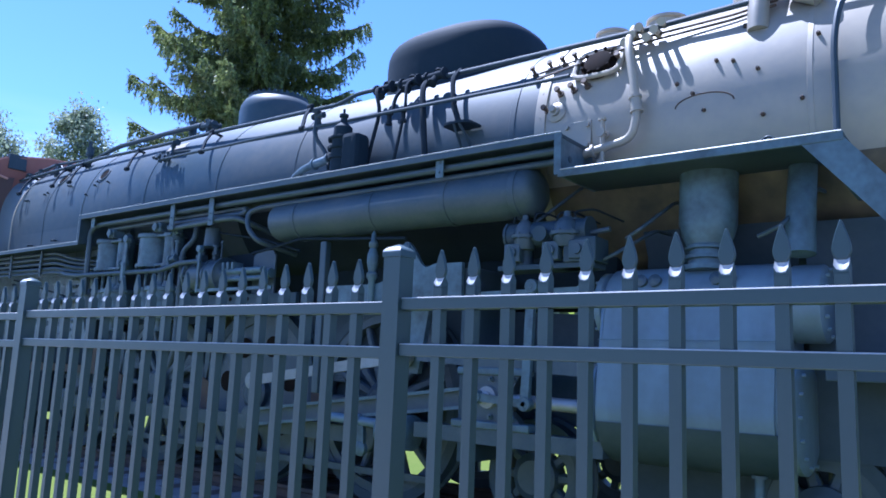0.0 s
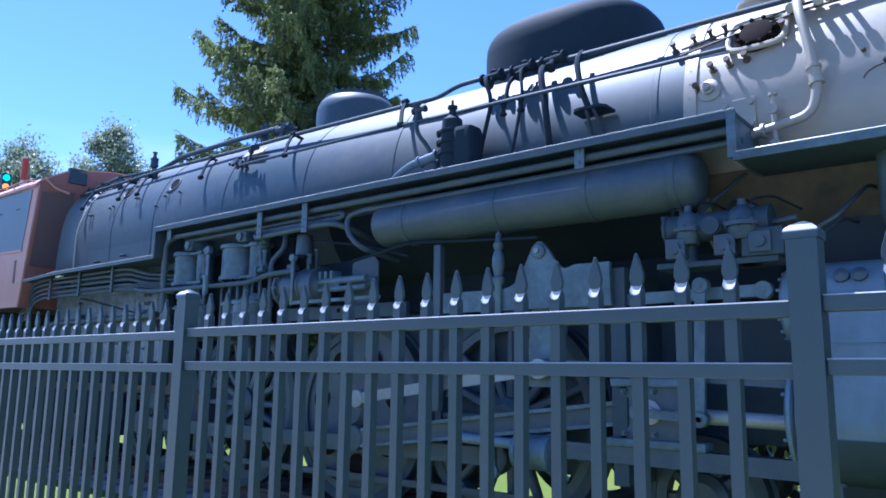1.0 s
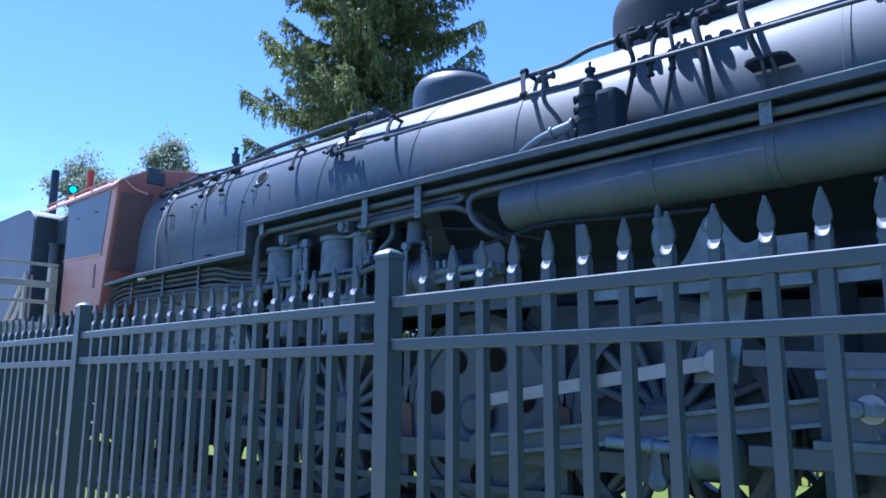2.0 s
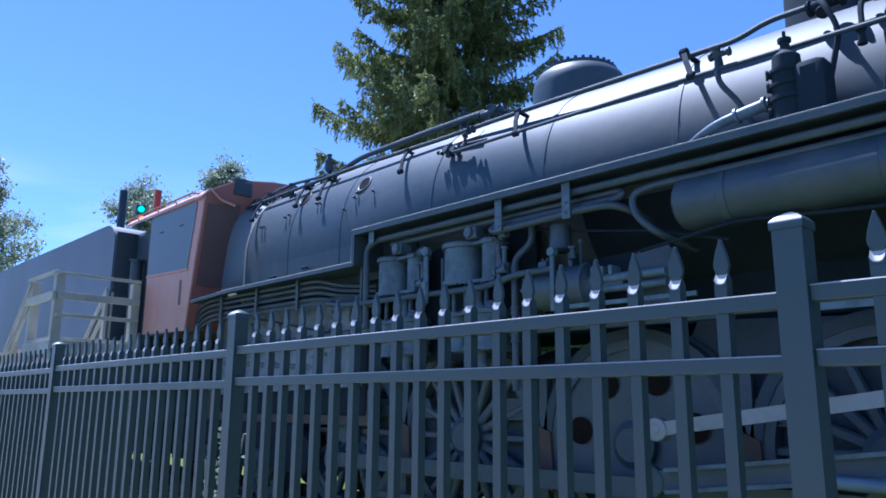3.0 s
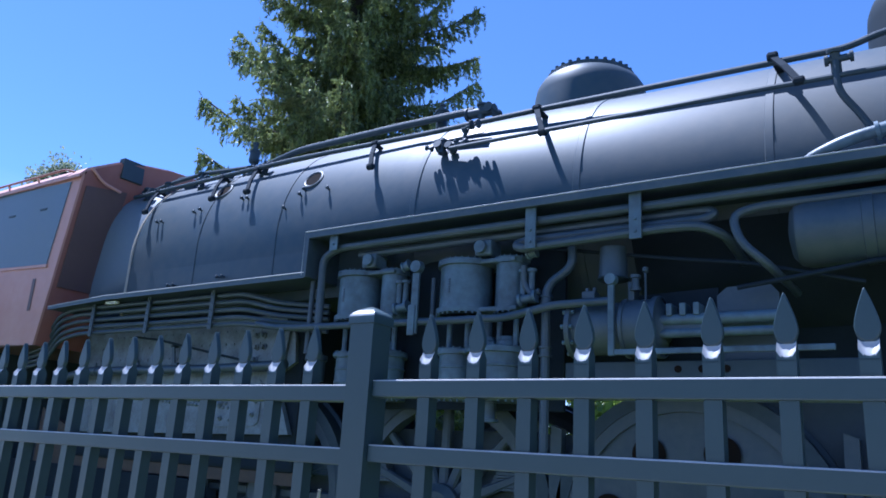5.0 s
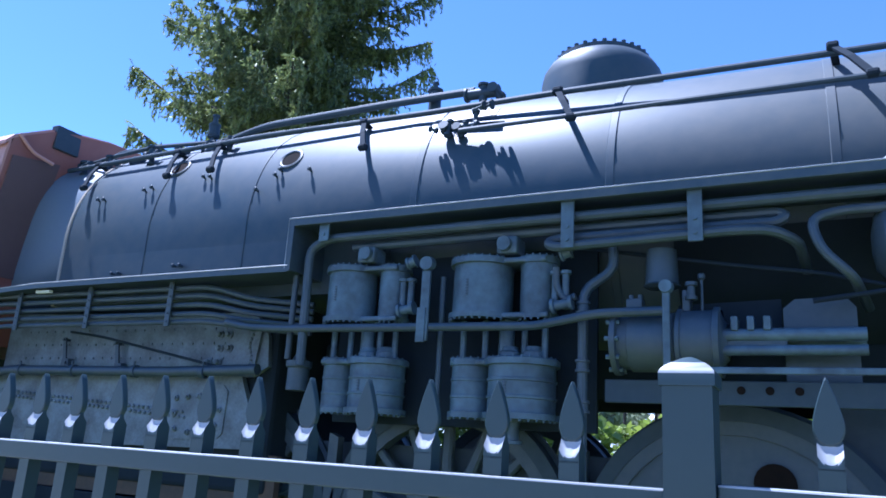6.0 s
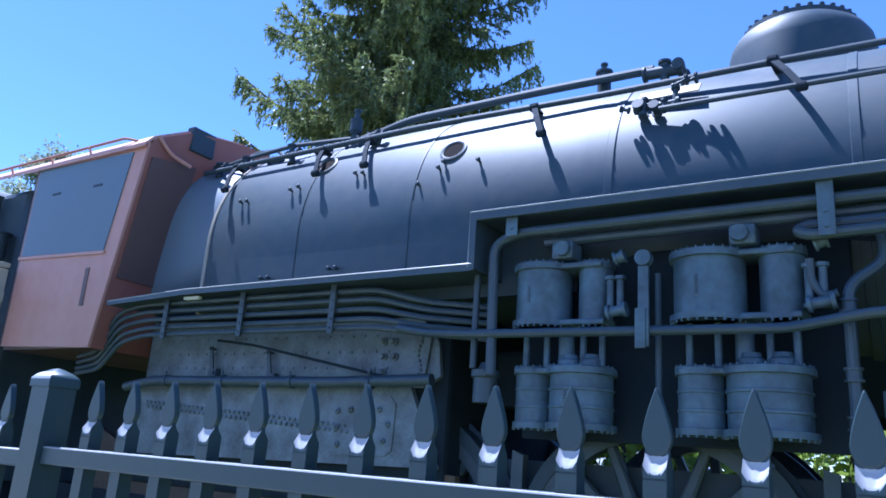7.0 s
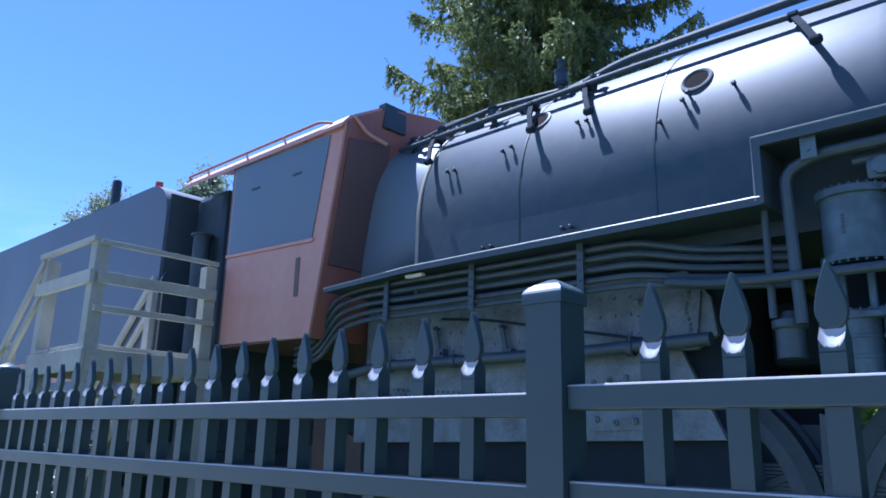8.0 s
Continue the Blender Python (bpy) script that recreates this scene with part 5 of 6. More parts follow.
# crosshead: two sliding shoes, a waisted body and the wrist pin
bm = B()
box(bm, -3.62, -2.98, 4.95, 5.09, 1.44, 1.50, 0.012)
shoe = part("crosshead", bm, M_GREY, loco, "grey crosshead with sliding shoes and wrist pin")
bm = B()
box(bm, -3.66, -2.94, 4.94, 5.10, 1.025, 1.085, 0.012)
part("lower_shoe", bm, M_GREY, shoe)
bm = B()
prism(bm, [(-3.56, 1.085), (-3.04, 1.085), (-3.12, 1.17), (-3.10, 1.36), (-3.05, 1.44), (-3.56, 1.44), (-3.49, 1.36), (-3.49, 1.17)], "y", 4.98, 5.06)
part("crosshead_body", bm, M_PIPE, shoe)
bm = B()
lathe(bm, (-3.33, 4.93, 1.27), (0, 1, 0), [(0, 0.03), (0.004, 0.045), (0.02, 0.045), (0.022, 0.085), (0.05, 0.09)], 22)
part("wrist_pin", bm, M_STEEL, shoe)
for x, z in ((-3.52, 1.12), (-3.30, 1.12), (-3.10, 1.12), (-3.52, 1.41), (-3.30, 1.41), (-3.10, 1.41)):
    bm = B()
    lathe(bm, (x, 4.985, z), (0, -1, 0), [(0, 0.022), (0.025, 0.022), (0.026, 0.014), (0.05, 0.012)], 6)
    part("bolt", bm, M_GREY, shoe)
bm = B()
rod(bm, (-3.15, 5.02, 1.26), (-2.4, 5.02, 1.24), 0.05, seg=14)
part("piston_rod", bm, M_STEEL, loco)
bm = B()
top = []
for k in range(49):
    d = -0.62 + 1.22 * k / 48
    up = min(1, max(0, (d - 0.18) / 0.16))
    top.append((-4.19 + d, (2.19 if d < 0 else 2.27) + (0.36 if d < 0 else 0.28) * math.exp(-(d / 0.155) ** 2) + 0.07 * up * up * (3 - 2 * up)))
prism(bm, [(-5.15, 2.02), (-3.58, 2.02)] + top[::-1] + [(-5.15, 2.19)], "y", 4.92, 4.96)
lathe(bm, (-4.19, 4.89, 2.47), (0, 1, 0), [(0, 0.045), (0.012, 0.06), (0.04, 0.06)], 18)
yoke = part("guide_yoke", bm, M_GREY, loco, "pale guide yoke plate with a bolt boss")
bm = B()
lathe(bm, (-4.19, 4.875, 2.47), (0, 1, 0), [(0, 0.022), (0.02, 0.022)], 8)
part("boss_bolt", bm, M_STEEL, yoke)
bm = B()
lathe(bm, (-4.56, 4.90, 1.98), (0, 0, 1), [(0, 0.03), (0.24, 0.03), (0.27, 0.05), (0.30, 0.05), (0.32, 0.034), (0.40, 0.052), (0.47, 0.050), (0.53, 0.030), (0.55, 0.042), (0.58, 0.042), (0.60, 0.026), (0.66, 0.022), (0.69, 0.008)], 16)
part("link_hanger", bm, M_GREY, loco, "grey link hanger")
bm = B()
box(bm, -5.25, -5.17, 4.90, 4.97, 1.2, 2.62, 0.01)
part("hanger_post", bm, M_PIPE, loco)
bm = B()
prism(bm, [(-4.45, 1.42), (-4.15, 1.42), (-4.05, 2.0), (-4.15, 2.3), (-4.35, 2.3), (-4.38, 1.9)], "y", 5.10, 5.16)
part("expansion_link", bm, M_GREY, loco, "curved grey valve gear link")
bm = B()
box(bm, -3.62, -3.50, 4.98, 5.6, 0.75, 2.3, 0.01)
part("guide_yoke_beam", bm, M_BLACK, loco)
# brake cylinder ahead of the first driving wheel
bm = B()
lathe(bm, (-4.50, 5.08, 0.92), (1, 0, 0), [(0, 0.06), (0.01, 0.135), (0.03, 0.15), (0.06, 0.15), (0.062, 0.135), (0.30, 0.135), (0.302, 0.15), (0.34, 0.15), (0.36, 0.10)], 32)
brake_cyl = part("brake_cylinder", bm, M_GREY, loco, "grey brake cylinder with flanged ends")
bm = B()
tube(bm, [(-5.12, 5.06, 0.99), (-4.49, 5.06, 0.97)], 0.042, 14)
lathe(bm, (-4.80, 5.06, 0.982), (1, 0, 0), [(0, 0.043), (0.005, 0.055), (0.05, 0.055), (0.055, 0.043)], 14)
part("push_rod", bm, M_LIGHT, brake_cyl)
bm = B()
prism(bm, [(-4.78, 0.70), (-4.68, 0.70), (-4.70, 0.95), (-4.76, 0.95)], "y", 5.04, 5.08)
lathe(bm, (-4.73, 5.03, 0.74), (0, 1, 0), [(0, 0.05), (0.01, 0.065), (0.05, 0.065)], 18)
part("hanger_link", bm, M_GREY, brake_cyl)
# brake gear between the wheels
for x in (-5.80, -7.66, -9.54):
    bm = B()
    prism(bm, [(x - 0.06, 0.42), (x + 0.05, 0.40), (x + 0.06, 1.75), (x - 0.02, 1.78)], "y", 5.46, 5.54)
    part("brake_hanger", bm, M_PIPE, loco)
    bm = B()
    prism(bm, [(x - 0.02, 0.75), (x + 0.13, 0.70), (x + 0.10, 1.2), (x - 0.02, 1.25)], "y", 5.44, 5.60)
    part("brake_shoe", bm, M_RUST, loco)
bar("brake_rod", (-9.9, 0.50), (-4.2, 0.50), 0.06, 5.36, 5.40, M_PIPE)
for x in (-5.9, -7.7, -9.6):
    bm = B()
    for k in range(9):
        box(bm, x - 0.50 + 0.012 * k, x + 0.50 - 0.012 * k, 5.50, 5.60, 1.30 + 0.022 * k, 1.318 + 0.022 * k)
    part("leaf_spring", bm, M_PIPE, loco, "dark leaf spring between the wheels")

# cylinder and valve chest
def capsule(zc1, r1, zc2, r2, yc, n=14):
    """The outline of two circles, one above the other, joined by straight sides."""
    out = []
    for k in range(n + 1):
        a = math.pi * k / n
        out.append((yc + r1 * math.cos(a), zc1 + r1 * math.sin(a)))
    for k in range(n + 1):
        a = math.pi + math.pi * k / n
        out.append((yc + r2 * math.cos(a), zc2 + r2 * math.sin(a)))
    return out


bm = B()
prism(bm, capsule(1.98, 0.27, 1.28, 0.40, 5.22), "x", -2.36, -1.16)
bmesh.ops.bevel(bm, geom=[e for e in bm.edges if abs(e.verts[0].co.x - e.verts[1].co.x) < 1e-6], offset=0.03, segments=2, affect="EDGES")
cylinder = part("cylinder_block", bm, M_LIGHT, loco, "pale blue-grey cylinder and valve chest casing")
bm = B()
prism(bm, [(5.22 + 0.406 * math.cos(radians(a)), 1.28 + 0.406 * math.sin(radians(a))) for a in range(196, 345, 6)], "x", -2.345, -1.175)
part("lower_casing", bm, M_BLACK, cylinder, "dark lower half of the cylinder casing")
bm = B()
box(bm, -2.45, -1.05, 5.62, 6.98, 0.50, 1.25, 0.03)
part("frame_casting", bm, M_BLACK, loco, "dark frame casting between the cylinders")
for x0, x1, r, z in ((-2.44, -2.36, 0.37, 1.28), (-2.46, -2.36, 0.25, 1.98), (-1.16, -1.06, 0.37, 1.28), (-1.16, -0.92, 0.25, 1.98)):
    bm = B()
    lathe(bm, (x0, 5.22, z), (1, 0, 0), [(0, r * 0.8), (0.02, r * 0.96), (0.03, r), (x1 - x0 - 0.03, r), (x1 - x0 - 0.02, r * 0.96), (x1 - x0, r * 0.8)], 40)
    head = part("cylinder_head", bm, M_LIGHT, cylinder)
    xe = x0 - 0.012 if x0 < -2 else x1 - 0.01
    for k in range(14):
        a = 2 * math.pi * k / 14
        bm = B()
        rod(bm, (xe, 5.22 + r * 0.86 * math.cos(a), z + r * 0.86 * math.sin(a)), (xe + 0.025, 5.22 + r * 0.86 * math.cos(a), z + r * 0.86 * math.sin(a)), 0.012, seg=6)
        part("bolt", bm, M_LIGHT, head)
for x, z in ((-2.08, 2.13), (-1.98, 2.13), (-1.56, 2.13), (-1.48, 2.14)):
    bm = B()
    lathe(bm, (x, 5.0, z), (0, -1, 0.35), [(0, 0.045), (0.035, 0.045), (0.04, 0.03), (0.06, 0.0)], 12)
    part("plug", bm, M_PIPE, cylinder)
for z in (1.72, 2.02):
    bm = B()
    box(bm, -2.34, -1.18, 4.93 - (2.02 - z) * 0.30, 4.95 - (2.02 - z) * 0.30, z, z + 0.006)
    part("casing_seam", bm, M_GREY, cylinder)
for x in (-2.2, -1.35):
    fitting("drain_cock", [((x, 5.1, 0.66), (x, 5.1, 0.90), 0.03, 0.05)], M_GREY, loco)
fitting("lubricator", [((-3.15, 4.95, 2.52), (-2.45, 4.95, 2.52), 0.10, 0.11), ((-3.0, 4.95, 2.28), (-3.0, 4.95, 2.6), 0.06, 0.08), ((-2.6, 4.95, 2.24), (-2.6, 4.95, 2.62), 0.055, 0.075), ((-2.8, 4.86, 2.5), (-2.8, 4.80, 2.5), 0.05, 0.06)], M_BLACK, loco, "dark mechanical lubricator with flanges")
bm = B()
box(bm, -3.2, -2.4, 4.86, 5.10, 2.24, 2.28, 0.006)
part("lubricator_shelf", bm, M_BLACK, loco)
bm = B()
box(bm, -2.62, -2.36, 4.84, 5.06, 2.28, 2.46, 0.01)
part("lubricator_box", bm, M_BLACK, loco, "dark metal lubricator box")
bm = B()
lathe(bm, (-1.68, 5.16, 2.20), (0, 0.10, 1), [(0, 0.17), (0.035, 0.17), (0.04, 0.125), (0.075, 0.125), (0.08, 0.155), (0.105, 0.155), (0.11, 0.125), (0.145, 0.125), (0.15, 0.15), (0.17, 0.15), (0.18, 0.135), (0.26, 0.175), (0.34, 0.195), (0.78, 0.20)], 32)
part("steam_pipe", bm, M_GREY, loco, "broad blue-grey steam pipe into the cylinder")
bm = B()
tube(bm, [(-1.08, 5.30, 2.92), (-1.06, 5.10, 2.60), (-1.06, 5.05, 2.28)], 0.09, 18, 0.14)
part("exhaust_pipe", bm, M_GREY, loco)
bm = B()
rings = []
for x, r in ((-3.03, 1.103), (-3.0, 1.112), (0.8, 1.112)):
    rings.append([bm.verts.new((x, CY + r * math.cos(a), 3.42 + r * math.sin(a))) for a in [radians(204 + 132 * q / 40) for q in range(41)]])
for p, q in zip(rings, rings[1:]):
    for k in range(40):
        bm.faces.new((p[k], p[k + 1], q[k + 1], q[k]))
part("smokebox_belly", bm, M_SCORCH, loco, "scorched brown lower smokebox plates")
bm = B()
prism(bm, [(5.55, 1.2), (7.05, 1.2), (6.95, 2.4), (7.1, 2.7), (5.5, 2.7), (5.65, 2.4)], "x", -2.3, -1.2)
part("saddle", bm, M_BLACK, loco, "dark cylinder saddle")
rng = np.random.default_rng(23)
for k in range(4):
    x = -3.10 + k * 0.19
    bm = B()
    tube(bm, [(x, 4.92, 2.58), (x + rng.uniform(-0.05, 0.05), 4.90, 2.64 + rng.uniform(0, 0.05)), (x + rng.uniform(0.05, 0.15), 5.0, 2.69), (x + rng.uniform(0.1, 0.3), 5.3, 2.64)], 0.008, 6, 0.05)
    part("oil_line", bm, M_IRON, loco)
for x, r in ((-2.98, 0.085), (-2.62, 0.105)):
    bm = B()
    lathe(bm, (x, 4.90, 2.40), (0, 0, 1), [(0, r * 0.8), (0.05, r), (0.08, r), (0.085, r * 1.25), (0.11, r * 1.25), (0.115, r), (0.17, r * 0.9), (0.21, r * 0.6), (0.23, r * 0.3), (0.27, r * 0.25)], 20)
    valve = part("lubricator_valve", bm, M_PIPE, loco, "dark domed valve with a bolted flange")
    for k in range(8):
        a = 2 * math.pi * k / 8
        bm = B()
        rod(bm, (x + r * 1.12 * math.cos(a), 4.90 + r * 1.12 * math.sin(a), 2.475), (x + r * 1.12 * math.cos(a), 4.90 + r * 1.12 * math.sin(a), 2.525), 0.009, seg=6)
        part("bolt", bm, M_PIPE, valve)
for x in (-3.05, -2.72, -2.5):
    bm = B()
    box(bm, x - 0.07, x + 0.07, 4.82, 4.90, 2.30, 2.44, 0.01)
    rod(bm, (x, 4.80, 2.37), (x, 4.83, 2.37), 0.04, seg=12)
    part("oil_box", bm, M_PIPE, loco)
for x0, z0, x1, z1 in ((-3.2, 2.55, -2.7, 2.95), (-2.2, 2.45, -1.95, 2.75), (-1.3, 2.4, -1.0, 2.75), (-2.45, 2.28, -2.1, 2.55)):
    bm = B()
    tube(bm, [(x0, 5.0, z0), ((x0 + x1) / 2, 4.95, z0 + 0.05), (x1, 5.30, z1), (x1 + 0.04, 5.5, z1)], 0.014, 6, 0.05)
    part("drain_line", bm, M_PIPE, loco)
bm = B()
prism(bm, [(-1.1, 1.0), (1.35, 1.0), (1.35, 2.3), (0.4, 2.55), (-1.1, 2.55)], "y", 5.40, 5.46)
part("front_frame_plate", bm, M_BLACK, loco, "dark frame plate under the smokebox front")

# steps from the running board to the front deck
bm = B()
prism(bm, [(-0.98, 2.90), (-0.74, 2.90), (0.30, 1.62), (0.10, 1.62)], "y", 4.70, 4.73)
brace = part("deck_brace", bm, M_GREY, loco, "grey slanted plate down to the front deck")
for k in range(4):
    bm = B()
    box(bm, -0.75 + k * 0.25, -0.52 + k * 0.25, 4.73, 5.2, 2.62 - k * 0.29, 2.65 - k * 0.29, 0.004)
    part("tread", bm, M_GREY, brace)
bm = B()
box(bm, -0.9, 1.6, 4.8, 7.8, 1.50, 1.60, 0.01)
part("front_deck", bm, M_BLACK, loco)
bm = B()
prism(bm, [(1.5, 0.35), (2.2, 0.30), (1.7, 1.5), (1.4, 1.5)], "y", 4.9, 7.7)
part("pilot", bm, M_BLACK, loco)
bm = B()
lathe(bm, (1.05, CY, 3.42), (1, 0, 0), [(0, 1.05), (0.05, 0.95), (0.12, 0.6), (0.16, 0.0)], 40)
part("smokebox_door", bm, M_SMOKE, loco)

# tender details
for row in range(1):
    for k in range(60):
        bm = B()
        lathe(bm, (-16.25 - k * 0.17, 4.602, 1.62), (0, -1, 0), [(0, 0.014), (0.01, 0.010)], 6)
        part("rivet", bm, M_TENDER, tbody)
bm = B()
tube(bm, [(-15.55, 4.82, 1.4), (-15.55, 4.82, 3.70)], 0.095, 18)
lathe(bm, (-15.55, 4.82, 3.70), (0, 0, 1), [(0, 0.125), (0.02, 0.125), (0.03, 0.03)], 18)
part("gangway_post", bm, M_BLACK, tender, "dark capped post by the gangway")
bm = B()
tube(bm, [(-15.9, 4.62, 1.8), (-15.86, 4.55, 1.9), (-15.86, 4.55, 3.2), (-15.9, 4.62, 3.3)], 0.016, 8, 0.05)
part("handhold", bm, M_BLACK, tender)
for x in (-17.6, -19.4, -23.4, -25.2):
    for y in (5.50, 7.10):
        bm = B()
        lathe(bm, (x, y, RAIL + 0.42), (0, 1, 0), [(-0.07, 0.05), (-0.07, 0.30), (-0.02, 0.34), (-0.07, 0.36), (-0.07, 0.42), (0.05, 0.42), (0.08, 0.45), (0.09, 0.2)], 32)
        part("wheel", bm, M_BLACK, tender)
for x in (-18.5, -24.3):
    bm = B()
    prism(bm, [(x - 1.3, 0.55), (x + 1.3, 0.55), (x + 1.2, 0.85), (x + 0.3, 1.1), (x - 0.3, 1.1), (x - 1.2, 0.85)], "y", 5.25, 5.36)
    part("truck_frame", bm, M_BLACK, tender)

# ---- track ----
track = thing("track_rails", "pair of old rusty steel rails under the locomotive", "rail", (-12, CY, 0.07), kind="structure")
for y in (5.55, 7.05):
    bm = B()
    prof = [(-0.065, 0.05), (0.065, 0.05), (0.065, 0.065), (0.012, 0.08), (0.012, 0.15), (0.035, 0.165), (0.035, 0.195), (0.028, 0.20), (-0.028, 0.20), (-0.035, 0.195), (-0.035, 0.165), (-0.012, 0.15), (-0.012, 0.08), (-0.065, 0.065)]
    prism(bm, [(y + p, q) for p, q in prof], "x", -45, 8)
    part("rail", bm, M_RUST, track)
bm = B()
prism(bm, [(4.75, -0.05), (7.85, -0.05), (7.65, 0.05), (4.95, 0.05)], "x", -46, 9)
ballast = solid("ballast_bed", bm, M_GRAVEL, "grey gravel bed under the track", "gravel", "structure")
bm = B()
box(bm, -0.11, 0.11, -1.3, 1.3, -0.06, 0.055, 0.01)
first = part("sleeper", bm, M_SLEEPER, track)
first.location = Vector((5.0, CY, 0)) - Vector(track.location)
for k in range(1, 52):
    ob = new("sleeper", first.data)
    ob.parent = track
    ob.location = Vector((5.0 - 0.6 * k, CY + random.uniform(-0.03, 0.03), 0)) - Vector(track.location)

# ---- wooden visitors' platform and stairs ----
deck = thing("wooden_stairs", "weathered grey timber stairs and landing beside the cab", "stairs", (-15.5, 4.0, 0))
PX0, PX1, PY0, PY1, PZ = -16.06, -14.95, 3.50, 4.60, 2.34
for x, y, top in ((PX0, PY0, 3.24), (PX1, PY0, 3.25), (PX1, PY1, 3.22), (PX0, PY1, 3.22)):
    bm = B()
    box(bm, x - 0.062, x + 0.062, y - 0.062, y + 0.062, 0, top, 0.006)
    part("post", bm, M_WOOD, deck)
for k in range(8):
    bm = B()
    box(bm, PX0 - 0.05 + k * 0.15, PX0 + 0.09 + k * 0.15, PY0 - 0.06, PY1 + 0.05, PZ - 0.038, PZ, 0.004)
    part("deck_board", bm, M_WOOD, deck)
for y in (PY0 - 0.06, PY1 + 0.045):
    bm = B()
    box(bm, PX0 - 0.08, PX1 + 0.08, y - 0.02, y + 0.018, PZ - 0.24, PZ - 0.045, 0.005)
    part("fascia", bm, M_WOOD, deck)
for x in (PX0 - 0.06, PX1 + 0.06):
    bm = B()
    box(bm, x - 0.019, x + 0.019, PY0 - 0.04, PY1 + 0.03, PZ - 0.24, PZ - 0.045, 0.005)
    part("joist", bm, M_WOOD, deck)
for z, h in ((3.275, 0.045), (2.985, 0.105), (2.68, 0.055)):
    bm = B()
    box(bm, PX1 + 0.06, PX1 + 0.10, PY0 - 0.03, PY1 + 0.05, z - h, z, 0.004)
    part("rail", bm, M_WOOD, deck)
for z, h in ((3.295, 0.05), (2.99, 0.12)):
    bm = B()
    box(bm, PX0 - 0.06, PX1 + 0.10, PY0 - 0.105, PY0 - 0.062, z - h, z, 0.004)
    part("rail", bm, M_WOOD, deck)
run, fall = 2.45, 2.32


def sloped(name, x0, z0, x1, z1, h, y0, y1):
    bm = B()
    prism(bm, [(x0, z0), (x0, z0 - h), (x1, z1 - h), (x1, z1)], "y", y0, y1)
    part(name, bm, M_WOOD, deck)


for y in (PY0 - 0.03, PY1):
    sloped("stringer", PX0 - 0.05, PZ - 0.02, PX0 - run, PZ - fall + 0.02, 0.26, y - 0.02, y + 0.02)
    sloped("hand_rail", PX0 + 0.02, 3.285, PX0 - run, 3.285 - fall, 0.10, y - 0.06, y - 0.02)
    sloped("hand_rail", PX0 + 0.02, 2.95, PX0 - run, 2.95 - fall, 0.09, y - 0.06, y - 0.02)
    for q in (0.33, 0.66, 1.0):
        bm = B()
        x = PX0 - run * q
        box(bm, x - 0.045, x + 0.045, y - 0.02, y + 0.07, 0, 3.23 - fall * q, 0.006)
        part("post", bm, M_WOOD, deck)
for k in range(1, 13):
    x, z = PX0 - run * k / 13, PZ - fall * k / 13
    bm = B()
    box(bm, x - 0.13, x + 0.10, PY0, PY1, z - 0.04, z, 0.004)
    part("tread", bm, M_WOOD, deck)
sloped("brace", PX1, 2.1, PX0, 1.0, 0.09, PY0 + 0.05, PY0 + 0.09)

# ---- poles behind ----
pole = thing("signal_mast", "red and white banded mast in the distance", "mast", (-28.1, 10.2, 0))
for k in range(11):
    bm = B()
    lathe(bm, (-28.1, 10.2, k * 0.78), (0, 0, 1), [(0, 0.11), (0.78, 0.11)], 14)
    part("band", bm, M_RED if k % 2 == 0 else M_WHITE, pole)
dark = thing("utility_pole", "plain dark pole behind the tender", "pole", (-28.8, 9.3, 0))
bm = B()
lathe(bm, (-28.8, 9.3, 0), (0, 0, 1), [(0, 0.16), (8.5, 0.13), (8.55, 0.10)], 14)
part("shaft", bm, M_BLACK, dark)

light = thing("traffic_light", "small traffic light with a green lamp, beyond the cab", "traffic light", (-27.6, 9.46, 0))
bm = B()
rod(bm, (-27.6, 9.46, 0), (-27.6, 9.46, 7.15), 0.06, seg=12)
part("shaft", bm, M_BLACK, light)
bm = B()
box(bm, -27.72, -27.50, 9.32, 9.60, 7.1, 7.82, 0.03)
part("housing", bm, M_BLACK, light)
for z, m in ((7.66, M_LAMP), (7.36, M_AMBER)):
    bm = B()
    lathe(bm, (-27.50, 9.44, z), (1, -0.35, 0), [(0, 0.10), (0.03, 0.10), (0.05, 0.06), (0.055, 0.0)], 18)
    part("lens", bm, m, light, "lit green lens" if m is M_LAMP else "lit orange lens")

# ---- weed by the fence ----
weed = thing("weed", "thin tall weed with small pale leaves by the fence", "plant", (-6.68, 1.82, 0))
rng = np.random.default_rng(17)
bm = B()
cen, alo, acr = [], [], []
for k in range(7):
    top = np.array([rng.uniform(-0.20, 0.14), rng.uniform(-0.03, 0.10), rng.uniform(1.15, 1.45)])
    mid = top * np.array([0.3, 0.3, 0.5])
    tube(bm, [(top[0] * 0.2, top[1] * 0.2, 0), Vector(mid), Vector(top)], 0.004, 5)
    for q in np.linspace(0.35, 1.0, 40):
        p = mid + (top - mid) * (q * 2 - 1) if q > 0.5 else mid * (q * 2)
        a = rng.normal(0, 1, 3)
        a /= np.linalg.norm(a)
        o = np.cross(a, rng.normal(0, 1, 3))
        o /= np.linalg.norm(o)
        sz = rng.uniform(0.012, 0.028)
        cen.append(p + a * sz)
        alo.append(a * sz)
        acr.append(o * sz * 0.5)
stem = part("stems", bm, M_WOOD, None)
stem.parent, stem["kind"] = weed, "stuff"
WEED = (cen, alo, acr, weed)

